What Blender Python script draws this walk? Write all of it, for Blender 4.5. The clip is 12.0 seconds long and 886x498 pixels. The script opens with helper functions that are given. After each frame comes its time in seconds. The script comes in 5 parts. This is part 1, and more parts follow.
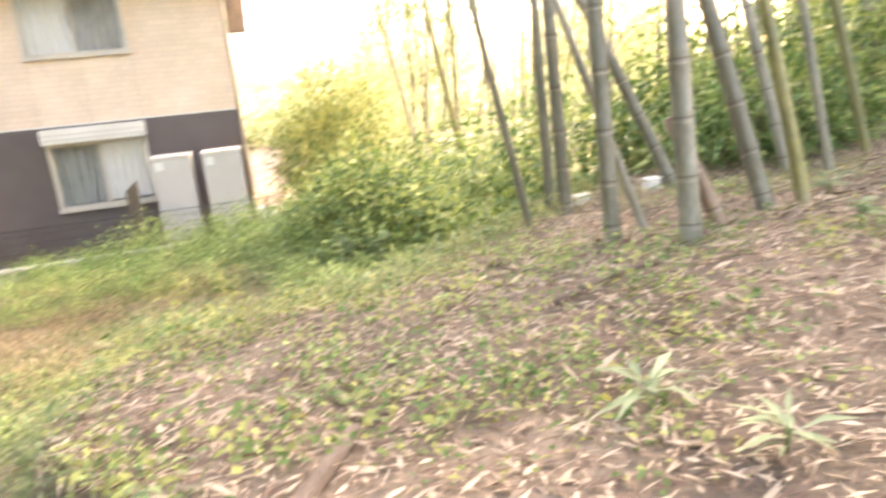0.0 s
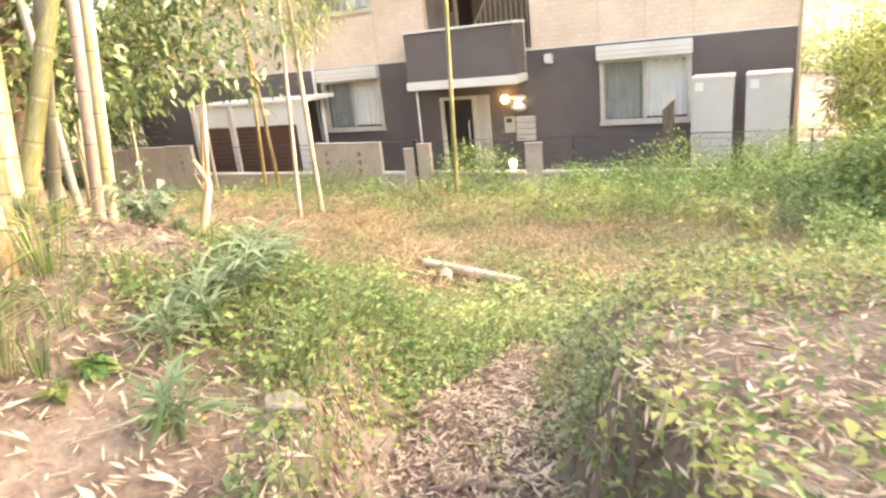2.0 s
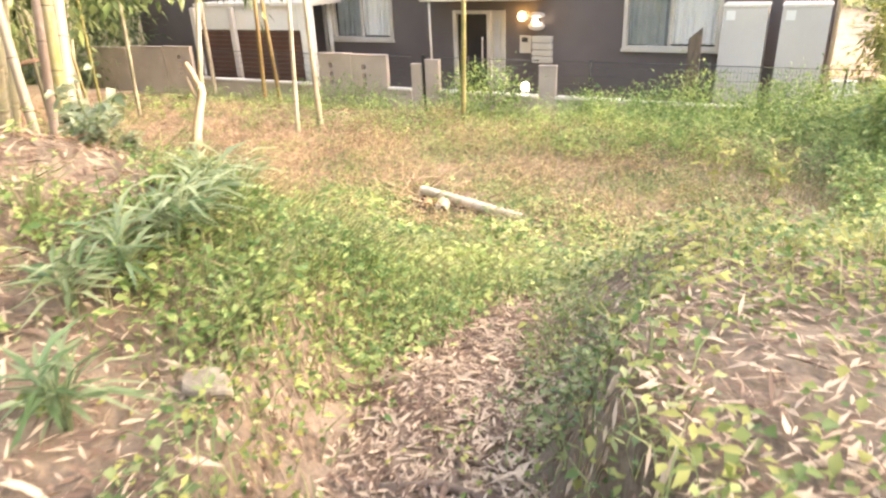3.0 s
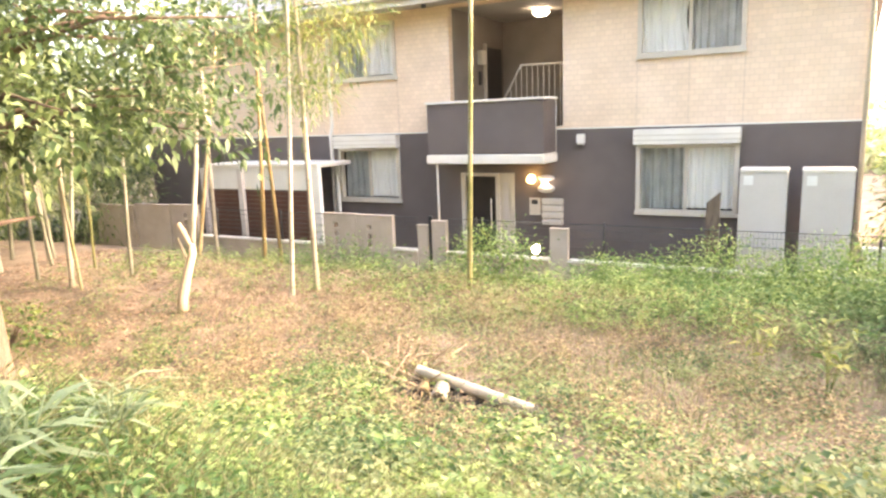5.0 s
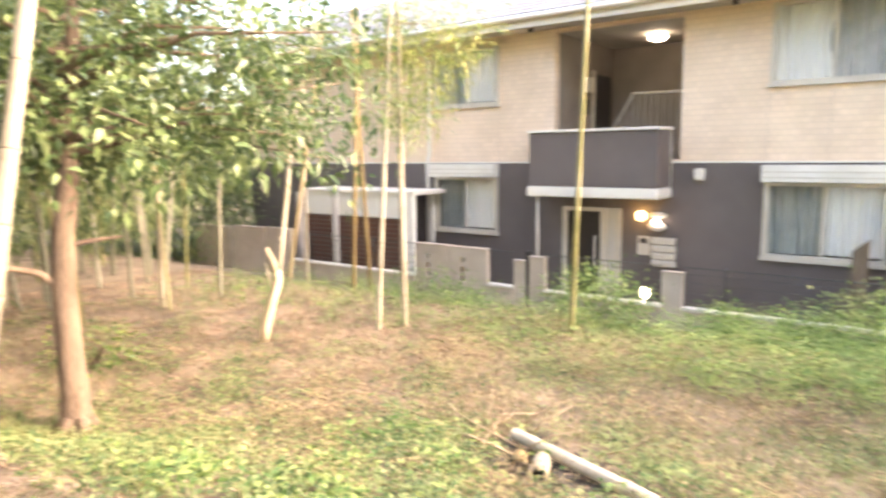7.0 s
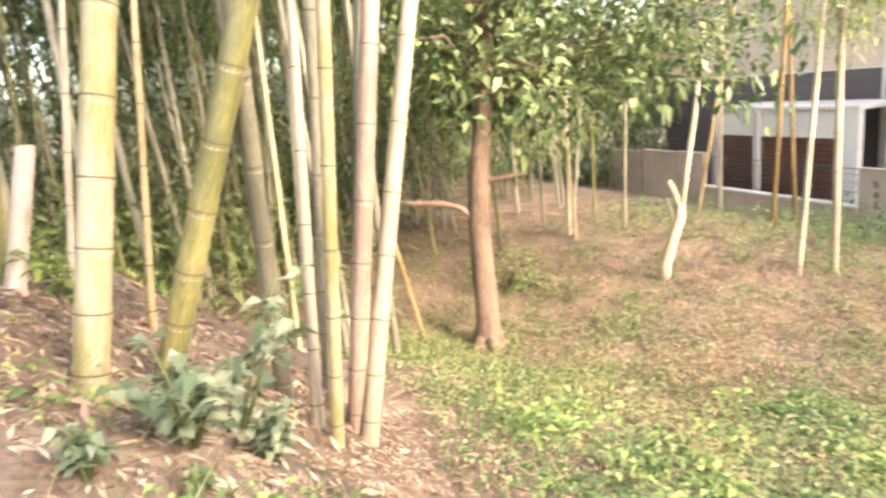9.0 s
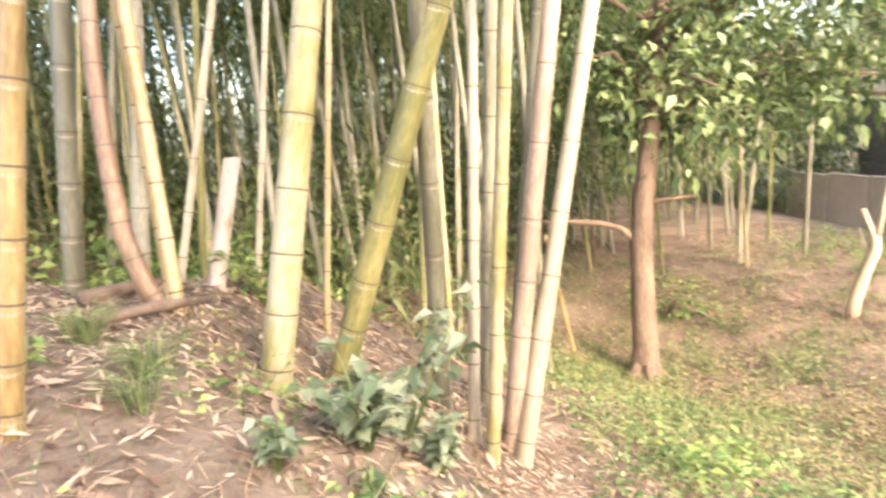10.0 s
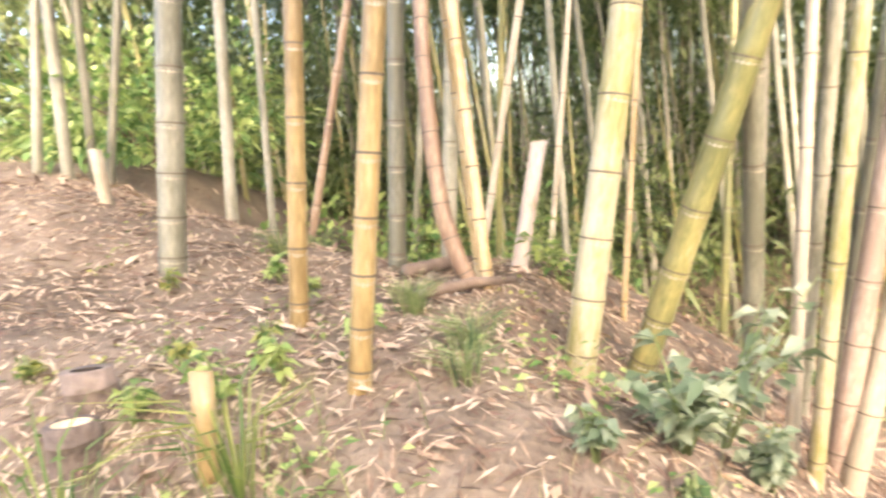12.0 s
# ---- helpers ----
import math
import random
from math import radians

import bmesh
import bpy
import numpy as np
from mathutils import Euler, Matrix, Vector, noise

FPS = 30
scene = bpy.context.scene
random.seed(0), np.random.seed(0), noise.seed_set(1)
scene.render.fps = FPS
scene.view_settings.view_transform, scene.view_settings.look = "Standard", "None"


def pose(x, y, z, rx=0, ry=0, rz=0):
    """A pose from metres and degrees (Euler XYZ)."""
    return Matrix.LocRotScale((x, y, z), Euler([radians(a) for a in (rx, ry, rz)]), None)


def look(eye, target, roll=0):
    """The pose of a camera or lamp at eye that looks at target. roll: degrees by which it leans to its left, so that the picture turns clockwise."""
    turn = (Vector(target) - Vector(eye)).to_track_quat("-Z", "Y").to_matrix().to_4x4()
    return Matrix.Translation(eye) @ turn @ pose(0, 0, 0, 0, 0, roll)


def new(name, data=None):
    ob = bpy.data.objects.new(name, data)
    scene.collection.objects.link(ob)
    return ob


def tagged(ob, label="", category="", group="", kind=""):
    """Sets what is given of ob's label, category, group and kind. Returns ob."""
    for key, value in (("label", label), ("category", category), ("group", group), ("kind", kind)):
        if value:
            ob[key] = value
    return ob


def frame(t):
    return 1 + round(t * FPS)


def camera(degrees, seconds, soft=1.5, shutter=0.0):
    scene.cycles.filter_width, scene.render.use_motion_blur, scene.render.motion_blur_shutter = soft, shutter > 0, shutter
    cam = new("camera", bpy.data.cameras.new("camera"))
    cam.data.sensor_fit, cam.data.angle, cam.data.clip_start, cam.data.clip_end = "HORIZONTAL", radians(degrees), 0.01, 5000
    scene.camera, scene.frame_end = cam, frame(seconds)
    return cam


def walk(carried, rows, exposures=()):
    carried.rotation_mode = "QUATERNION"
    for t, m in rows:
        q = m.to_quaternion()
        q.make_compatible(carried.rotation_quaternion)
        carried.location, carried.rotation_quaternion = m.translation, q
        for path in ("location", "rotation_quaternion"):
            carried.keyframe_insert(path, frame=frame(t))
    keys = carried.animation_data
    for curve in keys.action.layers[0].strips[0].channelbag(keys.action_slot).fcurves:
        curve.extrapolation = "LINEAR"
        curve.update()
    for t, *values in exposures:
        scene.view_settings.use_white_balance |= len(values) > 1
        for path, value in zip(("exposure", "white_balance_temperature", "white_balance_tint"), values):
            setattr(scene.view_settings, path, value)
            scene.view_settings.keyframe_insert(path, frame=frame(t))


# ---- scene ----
cam = camera(67.3, 12.0, soft=2.4, shutter=0.45)
PATH = [
    (0, (-0.046, -14.114, 3.339), (0.471, -12.251, 2.824), -5.4),
    (0.5, (-0.106, -14.114, 3.331), (-0.028, -12.223, 2.682), -6.0),
    (1, (-0.17, -14.093, 3.314), (-0.519, -12.263, 2.586), -6.4),
    (1.5, (-0.208, -14.028, 3.318), (-0.935, -12.294, 2.635), -7.6),
    (2, (-0.351, -13.851, 3.309), (-1.233, -12.155, 2.721), -5.9),
    (2.5, (-0.422, -13.666, 3.29), (-1.269, -11.975, 2.638), -2.8),
    (3, (-0.449, -13.458, 3.275), (-1.321, -11.852, 2.462), -2.7),
    (3.5, (-0.581, -13.249, 3.283), (-1.296, -11.472, 2.709), -0.5),
    (3.7, (-0.678, -13.172, 3.299), (-1.339, -11.343, 2.834), 0.2),
    (5.3, (-0.801, -12.519, 3.225), (-1.78, -10.815, 2.853), -2.4),
    (5.5, (-0.847, -12.472, 3.224), (-1.803, -10.754, 2.858), -2.4),
    (6, (-0.982, -12.308, 3.234), (-1.857, -10.543, 2.888), -1.1),
    (6.5, (-1.03, -12.093, 3.224), (-1.911, -10.326, 2.903), -0.7),
    (7, (-1.246, -11.996, 3.187), (-2.434, -10.412, 2.905), -0.7),
    (7.2, (-1.296, -11.923, 3.196), (-2.609, -10.439, 2.925), -1.4),
    (8.8, (-1.373, -11.619, 3.336), (-3.197, -10.933, 2.884), -5.9),
    (9, (-1.379, -11.627, 3.334), (-3.238, -11.045, 2.879), -5.9),
    (9.5, (-1.383, -11.653, 3.343), (-3.299, -11.291, 2.901), -5.7),
    (10, (-1.399, -11.686, 3.351), (-3.36, -11.536, 2.985), -5.4),
    (10.5, (-1.414, -11.706, 3.349), (-3.39, -11.784, 3.049), -5.6),
    (11, (-1.427, -11.716, 3.344), (-3.391, -11.932, 3.035), -6.2),
    (11.5, (-1.425, -11.75, 3.352), (-3.355, -12.151, 3.012), -6.8),
    (12, (-1.43, -11.793, 3.363), (-3.291, -12.447, 3.034), -7.2),
]
EXPOSURES = [(0, 3.80, 8500, 20), (1.0, 3.78, 8300, 19), (2.5, 3.76, 8300, 18), (3.0, 3.74, 8300, 18), (3.5, 3.92, 8300, 18), (5.5, 3.75, 7800, 18), (7.0, 3.68, 7700, 18), (9.0, 3.42, 7350, 17), (12.0, 3.44, 7200, 17)]
walk(cam, [(t, look(eye, target, roll)) for t, eye, target, roll in PATH], EXPOSURES)

# ---- light: a bright veiled sky, soft sun from beyond the east end of the house ----
SUN_UP, SUN_ROUND = 34.0, 62.0
world = bpy.data.worlds.new("sky")
scene.world = world
world.use_nodes = True
wn = world.node_tree.nodes
sky = wn.new("ShaderNodeTexSky")
sky.sky_type, sky.sun_disc = "NISHITA", False
sky.sun_elevation, sky.sun_rotation = radians(SUN_UP), radians(SUN_ROUND)
sky.dust_density, sky.air_density = 4.0, 1.0
wn["Background"].inputs["Strength"].default_value = 0.15
world.node_tree.links.new(sky.outputs["Color"], wn["Background"].inputs["Color"])
sun = new("sun", bpy.data.lights.new("sun", "SUN"))
sun.data.energy, sun.data.angle, sun.data.color = 0.5, radians(16), (1.0, 0.93, 0.82)
a, e = radians(SUN_ROUND), radians(SUN_UP)
sun.matrix_basis = look((0, 0, 0), (-math.sin(a) * math.cos(e), -math.cos(a) * math.cos(e), -math.sin(e)))

rng = np.random.default_rng(7)


# ---- materials ----
def mat(name, c1, c2, scale=6.0, rough=0.8, bump=0.15, fine=60.0, island=0.0, leaf=0.0, metal=0.0, c3=None, obj=0.0, stretch=None):
    """Two colours mixed by noise at two sizes, with relief; island and obj vary single pieces; leaf lets light through."""
    m = bpy.data.materials.new(name)
    m.use_nodes = True
    nt, N = m.node_tree, m.node_tree.nodes
    L = nt.links.new
    p = N["Principled BSDF"]
    p.inputs["Roughness"].default_value, p.inputs["Metallic"].default_value = rough, metal
    co = N.new("ShaderNodeTexCoord")
    src = co.outputs["Object"]
    if stretch:
        mp = N.new("ShaderNodeMapping")
        mp.inputs["Scale"].default_value = stretch
        L(src, mp.inputs["Vector"])
        src = mp.outputs["Vector"]
    n1, n2 = N.new("ShaderNodeTexNoise"), N.new("ShaderNodeTexNoise")
    for n, s in ((n1, scale), (n2, fine)):
        n.inputs["Scale"].default_value, n.inputs["Detail"].default_value = s, 6.0
        L(src, n.inputs["Vector"])
    ramp = N.new("ShaderNodeValToRGB")
    ramp.color_ramp.elements[0].position, ramp.color_ramp.elements[1].position = 0.32, 0.68
    ramp.color_ramp.elements[0].color, ramp.color_ramp.elements[1].color = (*c1, 1), (*c2, 1)
    if c3:
        el = ramp.color_ramp.elements.new(0.5)
        el.color = (*c3, 1)
    add = N.new("ShaderNodeMath")
    add.operation = "MULTIPLY_ADD"
    add.inputs[1].default_value, add.inputs[2].default_value = 0.45, -0.225
    L(n2.outputs["Fac"], add.inputs[0])
    tot = N.new("ShaderNodeMath")
    L(n1.outputs["Fac"], tot.inputs[0])
    L(add.outputs[0], tot.inputs[1])
    fac = tot.outputs[0]
    for use, node, out in ((island, "ShaderNodeNewGeometry", "Random Per Island"), (obj, "ShaderNodeObjectInfo", "Random")):
        if use:
            g, k, t2 = N.new(node), N.new("ShaderNodeMath"), N.new("ShaderNodeMath")
            k.operation = "MULTIPLY_ADD"
            k.inputs[1].default_value, k.inputs[2].default_value = use, -use / 2
            L(g.outputs[out], k.inputs[0])
            L(fac, t2.inputs[0])
            L(k.outputs[0], t2.inputs[1])
            fac = t2.outputs[0]
    L(fac, ramp.inputs["Fac"])
    L(ramp.outputs["Color"], p.inputs["Base Color"])
    if bump:
        b = N.new("ShaderNodeBump")
        b.inputs["Strength"].default_value, b.inputs["Distance"].default_value = bump, 0.02
        L(n2.outputs["Fac"], b.inputs["Height"])
        L(b.outputs["Normal"], p.inputs["Normal"])
    if leaf:
        tr, mx = N.new("ShaderNodeBsdfTranslucent"), N.new("ShaderNodeMixShader")
        mx.inputs["Fac"].default_value = leaf
        L(ramp.outputs["Color"], tr.inputs["Color"])
        L(p.outputs["BSDF"], mx.inputs[1])
        L(tr.outputs["BSDF"], mx.inputs[2])
        L(mx.outputs["Shader"], N["Material Output"].inputs["Surface"])
    return m


def glow(name, colour, strength):
    m = bpy.data.materials.new(name)
    m.use_nodes = True
    p = m.node_tree.nodes["Principled BSDF"]
    p.inputs["Base Color"].default_value = (*colour, 1)
    p.inputs["Emission Color"].default_value, p.inputs["Emission Strength"].default_value = (*colour, 1), strength
    return m


def tiled(name, c1, c2, mortar, w, h, joint, rough, bump):
    """Small rectangular tiles for walls whose courses are too fine to lift off one by one."""
    m = mat(name, c1, c2, 3.0, rough, 0)
    nt, N, L = m.node_tree, m.node_tree.nodes, m.node_tree.links.new
    p = N["Principled BSDF"]
    co, mp, br = N.new("ShaderNodeTexCoord"), N.new("ShaderNodeMapping"), N.new("ShaderNodeTexBrick")
    mp.inputs["Rotation"].default_value = (radians(-90), 0, 0)
    L(co.outputs["Object"], mp.inputs["Vector"])
    L(mp.outputs["Vector"], br.inputs["Vector"])
    br.inputs["Color1"].default_value, br.inputs["Color2"].default_value, br.inputs["Mortar"].default_value = (*c1, 1), (*c2, 1), (*mortar, 1)
    br.inputs["Scale"].default_value, br.inputs["Brick Width"].default_value, br.inputs["Row Height"].default_value = 1.0, w, h
    br.inputs["Mortar Size"].default_value, br.inputs["Mortar Smooth"].default_value = joint, 0.3
    no, mx = N.new("ShaderNodeTexNoise"), N.new("ShaderNodeMix")
    mx.data_type, mx.blend_type = "RGBA", "MULTIPLY"
    no.inputs["Scale"].default_value, no.inputs["Detail"].default_value = 1.3, 5
    L(co.outputs["Object"], no.inputs["Vector"])
    rp = N.new("ShaderNodeValToRGB")
    rp.color_ramp.elements[0].position, rp.color_ramp.elements[0].color = 0.3, (0.86, 0.85, 0.83, 1)
    rp.color_ramp.elements[1].position = 0.7
    L(no.outputs["Fac"], rp.inputs["Fac"])
    mx.inputs["Factor"].default_value = 1.0
    L(br.outputs["Color"], mx.inputs["A"])
    L(rp.outputs["Color"], mx.inputs["B"])
    L(mx.outputs["Result"], p.inputs["Base Color"])
    b = N.new("ShaderNodeBump")
    b.invert = True
    b.inputs["Strength"].default_value, b.inputs["Distance"].default_value = bump, 0.01
    L(br.outputs["Fac"], b.inputs["Height"])
    L(b.outputs["Normal"], p.inputs["Normal"])
    return m


M_TAN = tiled("tan_tile_siding", (0.86, 0.67, 0.51), (0.79, 0.61, 0.46), (0.72, 0.555, 0.42), 0.145, 0.095, 0.007, 0.75, 0.35)
M_BROWN = mat("brown_render", (0.115, 0.092, 0.085), (0.145, 0.118, 0.110), 1.2, 0.75, 0.25, 150)
M_WHITE = mat("off_white_metal", (0.70, 0.65, 0.58), (0.78, 0.74, 0.67), 2.0, 0.45, 0.05)
M_FRAME = mat("beige_aluminium", (0.54, 0.48, 0.40), (0.62, 0.56, 0.47), 3.0, 0.4, 0.05)
M_TANK = mat("warm_grey_steel", (0.56, 0.51, 0.46), (0.62, 0.57, 0.52), 1.5, 0.45, 0.06)
M_PLATE = mat("pale_plate", (0.75, 0.73, 0.68), (0.80, 0.78, 0.73), 4, 0.5, 0)
M_DARK = mat("dark_metal_and_room_dark", (0.03, 0.027, 0.025), (0.05, 0.045, 0.04), 4, 0.5, 0.05)
M_MESH = mat("dark_green_wire", (0.045, 0.05, 0.045), (0.07, 0.07, 0.06), 4, 0.5, 0)
M_DOOR = mat("dark_brown_door", (0.022, 0.018, 0.018), (0.035, 0.028, 0.027), 2, 0.35, 0.05)
M_CONC = mat("beige_concrete", (0.44, 0.36, 0.29), (0.54, 0.45, 0.37), 2.5, 0.9, 0.3, 90)
M_CURT = mat("white_curtain", (0.88, 0.86, 0.80), (0.94, 0.92, 0.87), 5, 0.9, 0.05)
# grey-brown landing walls, darker than the facade to hold the recess's shade
M_RECESS = mat("recess_plaster_with_shade", (0.22, 0.185, 0.16), (0.29, 0.245, 0.21), 1.4, 0.85, 0.2, 90)
M_CURTG = mat("grey_curtain", (0.42, 0.41, 0.39), (0.52, 0.51, 0.48), 5, 0.9, 0.05)
M_NET = mat("grey_green_net_curtain", (0.34, 0.36, 0.34), (0.42, 0.44, 0.41), 5, 0.9, 0.05)
M_JOINT = mat("sealant_joint", (0.50, 0.39, 0.30), (0.54, 0.42, 0.33), 4, 0.8, 0)
M_ROOF = mat("grey_roof_slate", (0.10, 0.10, 0.11), (0.17, 0.17, 0.18), 5, 0.7, 0.3, island=0.3)
M_SOFFIT = mat("soffit_board", (0.40, 0.36, 0.31), (0.46, 0.42, 0.36), 2, 0.8, 0.05)
M_LOUVRE = mat("red_brown_louvre", (0.10, 0.045, 0.032), (0.14, 0.065, 0.045), 3, 0.6, 0.05)
M_SOIL = mat("soil", (0.105, 0.077, 0.054), (0.245, 0.185, 0.132), 1.6, 0.95, 0.9, 38, c3=(0.168, 0.126, 0.088))
M_LITTER = mat("dry_bamboo_leaves", (0.16, 0.10, 0.068), (0.54, 0.42, 0.30), 3, 0.75, 0, island=0.85, c3=(0.31, 0.22, 0.15), leaf=0.15)
M_GRASS = mat("grass_blades", (0.12, 0.155, 0.05), (0.42, 0.36, 0.195), 0.6, 0.6, 0, 3, island=0.6, leaf=0.35, c3=(0.235, 0.24, 0.09))
M_WEED = mat("weed_leaves", (0.08, 0.135, 0.045), (0.285, 0.32, 0.14), 0.8, 0.55, 0, 4, island=0.7, leaf=0.35, c3=(0.20, 0.265, 0.10))
M_YELLOW = mat("yellow_green_leaves", (0.11, 0.18, 0.045), (0.39, 0.385, 0.12), 1.0, 0.55, 0, 4, island=0.6, leaf=0.4)
M_SASA = mat("dwarf_bamboo_leaves", (0.105, 0.175, 0.07), (0.33, 0.385, 0.215), 3.0, 0.45, 0, 20, island=0.5, leaf=0.3)
M_SHRUB = mat("grey_green_shrub_leaves", (0.12, 0.165, 0.085), (0.38, 0.42, 0.28), 3.0, 0.45, 0, 20, island=0.5, leaf=0.3)
M_CHAR = mat("charred_bits", (0.012, 0.010, 0.009), (0.10, 0.085, 0.07), 6, 0.95, 0.3, island=0.8)
M_TREE = mat("evergreen_leaves", (0.062, 0.10, 0.038), (0.235, 0.295, 0.125), 0.8, 0.38, 0, 5, island=0.6, leaf=0.35, c3=(0.125, 0.185, 0.065))
M_BUSH = mat("bush_leaves", (0.09, 0.16, 0.045), (0.34, 0.40, 0.13), 0.7, 0.5, 0, 5, island=0.6, leaf=0.35, c3=(0.16, 0.245, 0.07))
# paler, greyer leaf colour that carries the glare and haze of the distance
M_FAR = mat("far_leaves_washed_pale", (0.30, 0.36, 0.17), (0.64, 0.63, 0.38), 0.4, 0.6, 0, 3, island=0.6, leaf=0.45)
M_BAMLEAF = mat("bamboo_leaves", (0.08, 0.125, 0.05), (0.28, 0.32, 0.14), 0.4, 0.5, 0, 3, island=0.6, leaf=0.55, c3=(0.18, 0.235, 0.09))
M_BARK = mat("brown_bark", (0.10, 0.068, 0.048), (0.22, 0.15, 0.105), 5, 0.9, 0.8, 40, stretch=(1, 1, 0.25))
M_PALEWOOD = mat("pale_bare_wood", (0.50, 0.38, 0.25), (0.68, 0.56, 0.40), 5, 0.8, 0.4, 50, stretch=(1, 1, 0.2))
M_DEADWOOD = mat("weathered_plank", (0.12, 0.085, 0.06), (0.22, 0.16, 0.12), 4, 0.9, 0.5, 50, stretch=(4, 1, 1))
M_TWIG = mat("dry_twig", (0.30, 0.22, 0.14), (0.48, 0.37, 0.25), 6, 0.85, 0.2)
M_STONE = mat("pale_stone", (0.17, 0.14, 0.10), (0.27, 0.23, 0.17), 6, 0.9, 0.4)
# decayed wood taken near black, so the colour holds the stump hollow's shade
M_HOLLOW = mat("decayed_wood_with_shade", (0.018, 0.013, 0.010), (0.055, 0.04, 0.03), 12, 0.95, 0.3)
M_DRYWEED = mat("dry_weed_leaves", (0.14, 0.095, 0.055), (0.42, 0.33, 0.185), 0.9, 0.7, 0, 5, island=0.7, leaf=0.3, c3=(0.27, 0.20, 0.11))
M_NODE = mat("bamboo_node_ring", (0.06, 0.045, 0.032), (0.15, 0.115, 0.075), 8, 0.7, 0.2)
M_LAMP = glow("lit_lamp", (1.0, 0.90, 0.74), 2.6)
M_LAMPY = glow("lit_amber_lamp", (1.0, 0.66, 0.25), 1.6)


def culm_mat(name, low, mid, high):
    return mat(name, low, high, 2.2, 0.38, 0.06, 30, c3=mid, obj=0.3, stretch=(3, 3, 0.8))


M_GREEN = culm_mat("green_yellow_bamboo", (0.13, 0.13, 0.05), (0.25, 0.22, 0.085), (0.36, 0.32, 0.215))
M_GREY = culm_mat("grey_green_bamboo", (0.12, 0.115, 0.08), (0.20, 0.19, 0.14), (0.31, 0.29, 0.23))
M_STRAW = culm_mat("straw_bamboo", (0.19, 0.125, 0.05), (0.32, 0.225, 0.10), (0.42, 0.335, 0.20))
M_PALE = culm_mat("pale_bamboo", (0.29, 0.245, 0.18), (0.40, 0.345, 0.26), (0.52, 0.46, 0.36))
M_STUMP = mat("old_stump_wood", (0.085, 0.062, 0.048), (0.23, 0.175, 0.14), 8, 0.9, 0.4, 50)
# reddish-brown litter, its colour darkened for the canopy's shade over the yard
M_SHADELITTER = mat("brown_leaves_with_canopy_shade", (0.13, 0.078, 0.05), (0.42, 0.29, 0.195), 3, 0.8, 0, island=0.85, c3=(0.21, 0.14, 0.09), leaf=0.1)
M_FRESH = mat("fresh_green_leaves", (0.10, 0.19, 0.05), (0.38, 0.46, 0.16), 0.8, 0.5, 0, 4, island=0.65, leaf=0.4, c3=(0.20, 0.305, 0.09))
M_PINK = culm_mat("pink_white_bamboo", (0.23, 0.165, 0.125), (0.36, 0.28, 0.225), (0.47, 0.39, 0.33))
M_RED = culm_mat("red_brown_bamboo", (0.17, 0.105, 0.065), (0.29, 0.20, 0.13), (0.42, 0.335, 0.24))

glass = bpy.data.materials.new("window_glass")
glass.use_nodes = True
gp = glass.node_tree.nodes["Principled BSDF"]
gp.inputs["Base Color"].default_value = (1, 1, 1, 1)
gp.inputs["Roughness"].default_value, gp.inputs["Transmission Weight"].default_value, gp.inputs["IOR"].default_value = 0.02, 1.0, 1.3
M_GLASS = glass


# ---- mesh helpers ----
def mesh_np(name, verts, faces):
    """A mesh from arrays: faces all with the same number of corners."""
    verts, faces = np.asarray(verts, np.float32), np.asarray(faces, np.int32)
    me = bpy.data.meshes.new(name)
    k = faces.shape[1]
    me.vertices.add(len(verts))
    me.vertices.foreach_set("co", verts.ravel())
    me.loops.add(faces.size)
    me.loops.foreach_set("vertex_index", faces.ravel())
    me.polygons.add(len(faces))
    me.polygons.foreach_set("loop_start", np.arange(0, faces.size, k, dtype=np.int32))
    me.update(calc_edges=True)
    return me


def smooth(me):
    me.polygons.foreach_set("use_smooth", np.ones(len(me.polygons), bool))
    return me


def put(name, me, material, parent=None, label=""):
    ob = new(name, me)
    if material and not me.materials:
        me.materials.append(material)
    if parent:
        ob.parent = parent
        ob.matrix_parent_inverse = parent.matrix_basis.inverted()
    return tagged(ob, label)


def part(name, bm, material, parent, label=""):
    me = bpy.data.meshes.new(name)
    bm.to_mesh(me)
    bm.free()
    return put(name, me, material, parent, label)


def thing(name, x, y, z, label, category, group="", kind=""):
    ob = new(name)
    ob.empty_display_size = 0.1
    ob.matrix_basis = pose(x, y, z)
    return tagged(ob, label, category, group, kind)


def box_bm(x0, x1, y0, y1, z0, z1, bevel=0.006, turn=None):
    bm = bmesh.new()
    bmesh.ops.create_cube(bm, size=1.0)
    bmesh.ops.scale(bm, vec=(x1 - x0, y1 - y0, z1 - z0), verts=bm.verts)
    if bevel:
        bmesh.ops.bevel(bm, geom=list(bm.edges), offset=min(bevel, 0.3 * min(x1 - x0, y1 - y0, z1 - z0)), segments=2, affect="EDGES")
    if turn:
        bmesh.ops.transform(bm, matrix=turn.to_3x3().to_4x4(), verts=bm.verts)
    bmesh.ops.translate(bm, vec=((x0 + x1) / 2, (y0 + y1) / 2, (z0 + z1) / 2), verts=bm.verts)
    return bm


def box(name, x0, x1, y0, y1, z0, z1, material, parent, label="", bevel=0.006, turn=None):
    return part(name, box_bm(x0, x1, y0, y1, z0, z1, bevel, turn), material, parent, label)


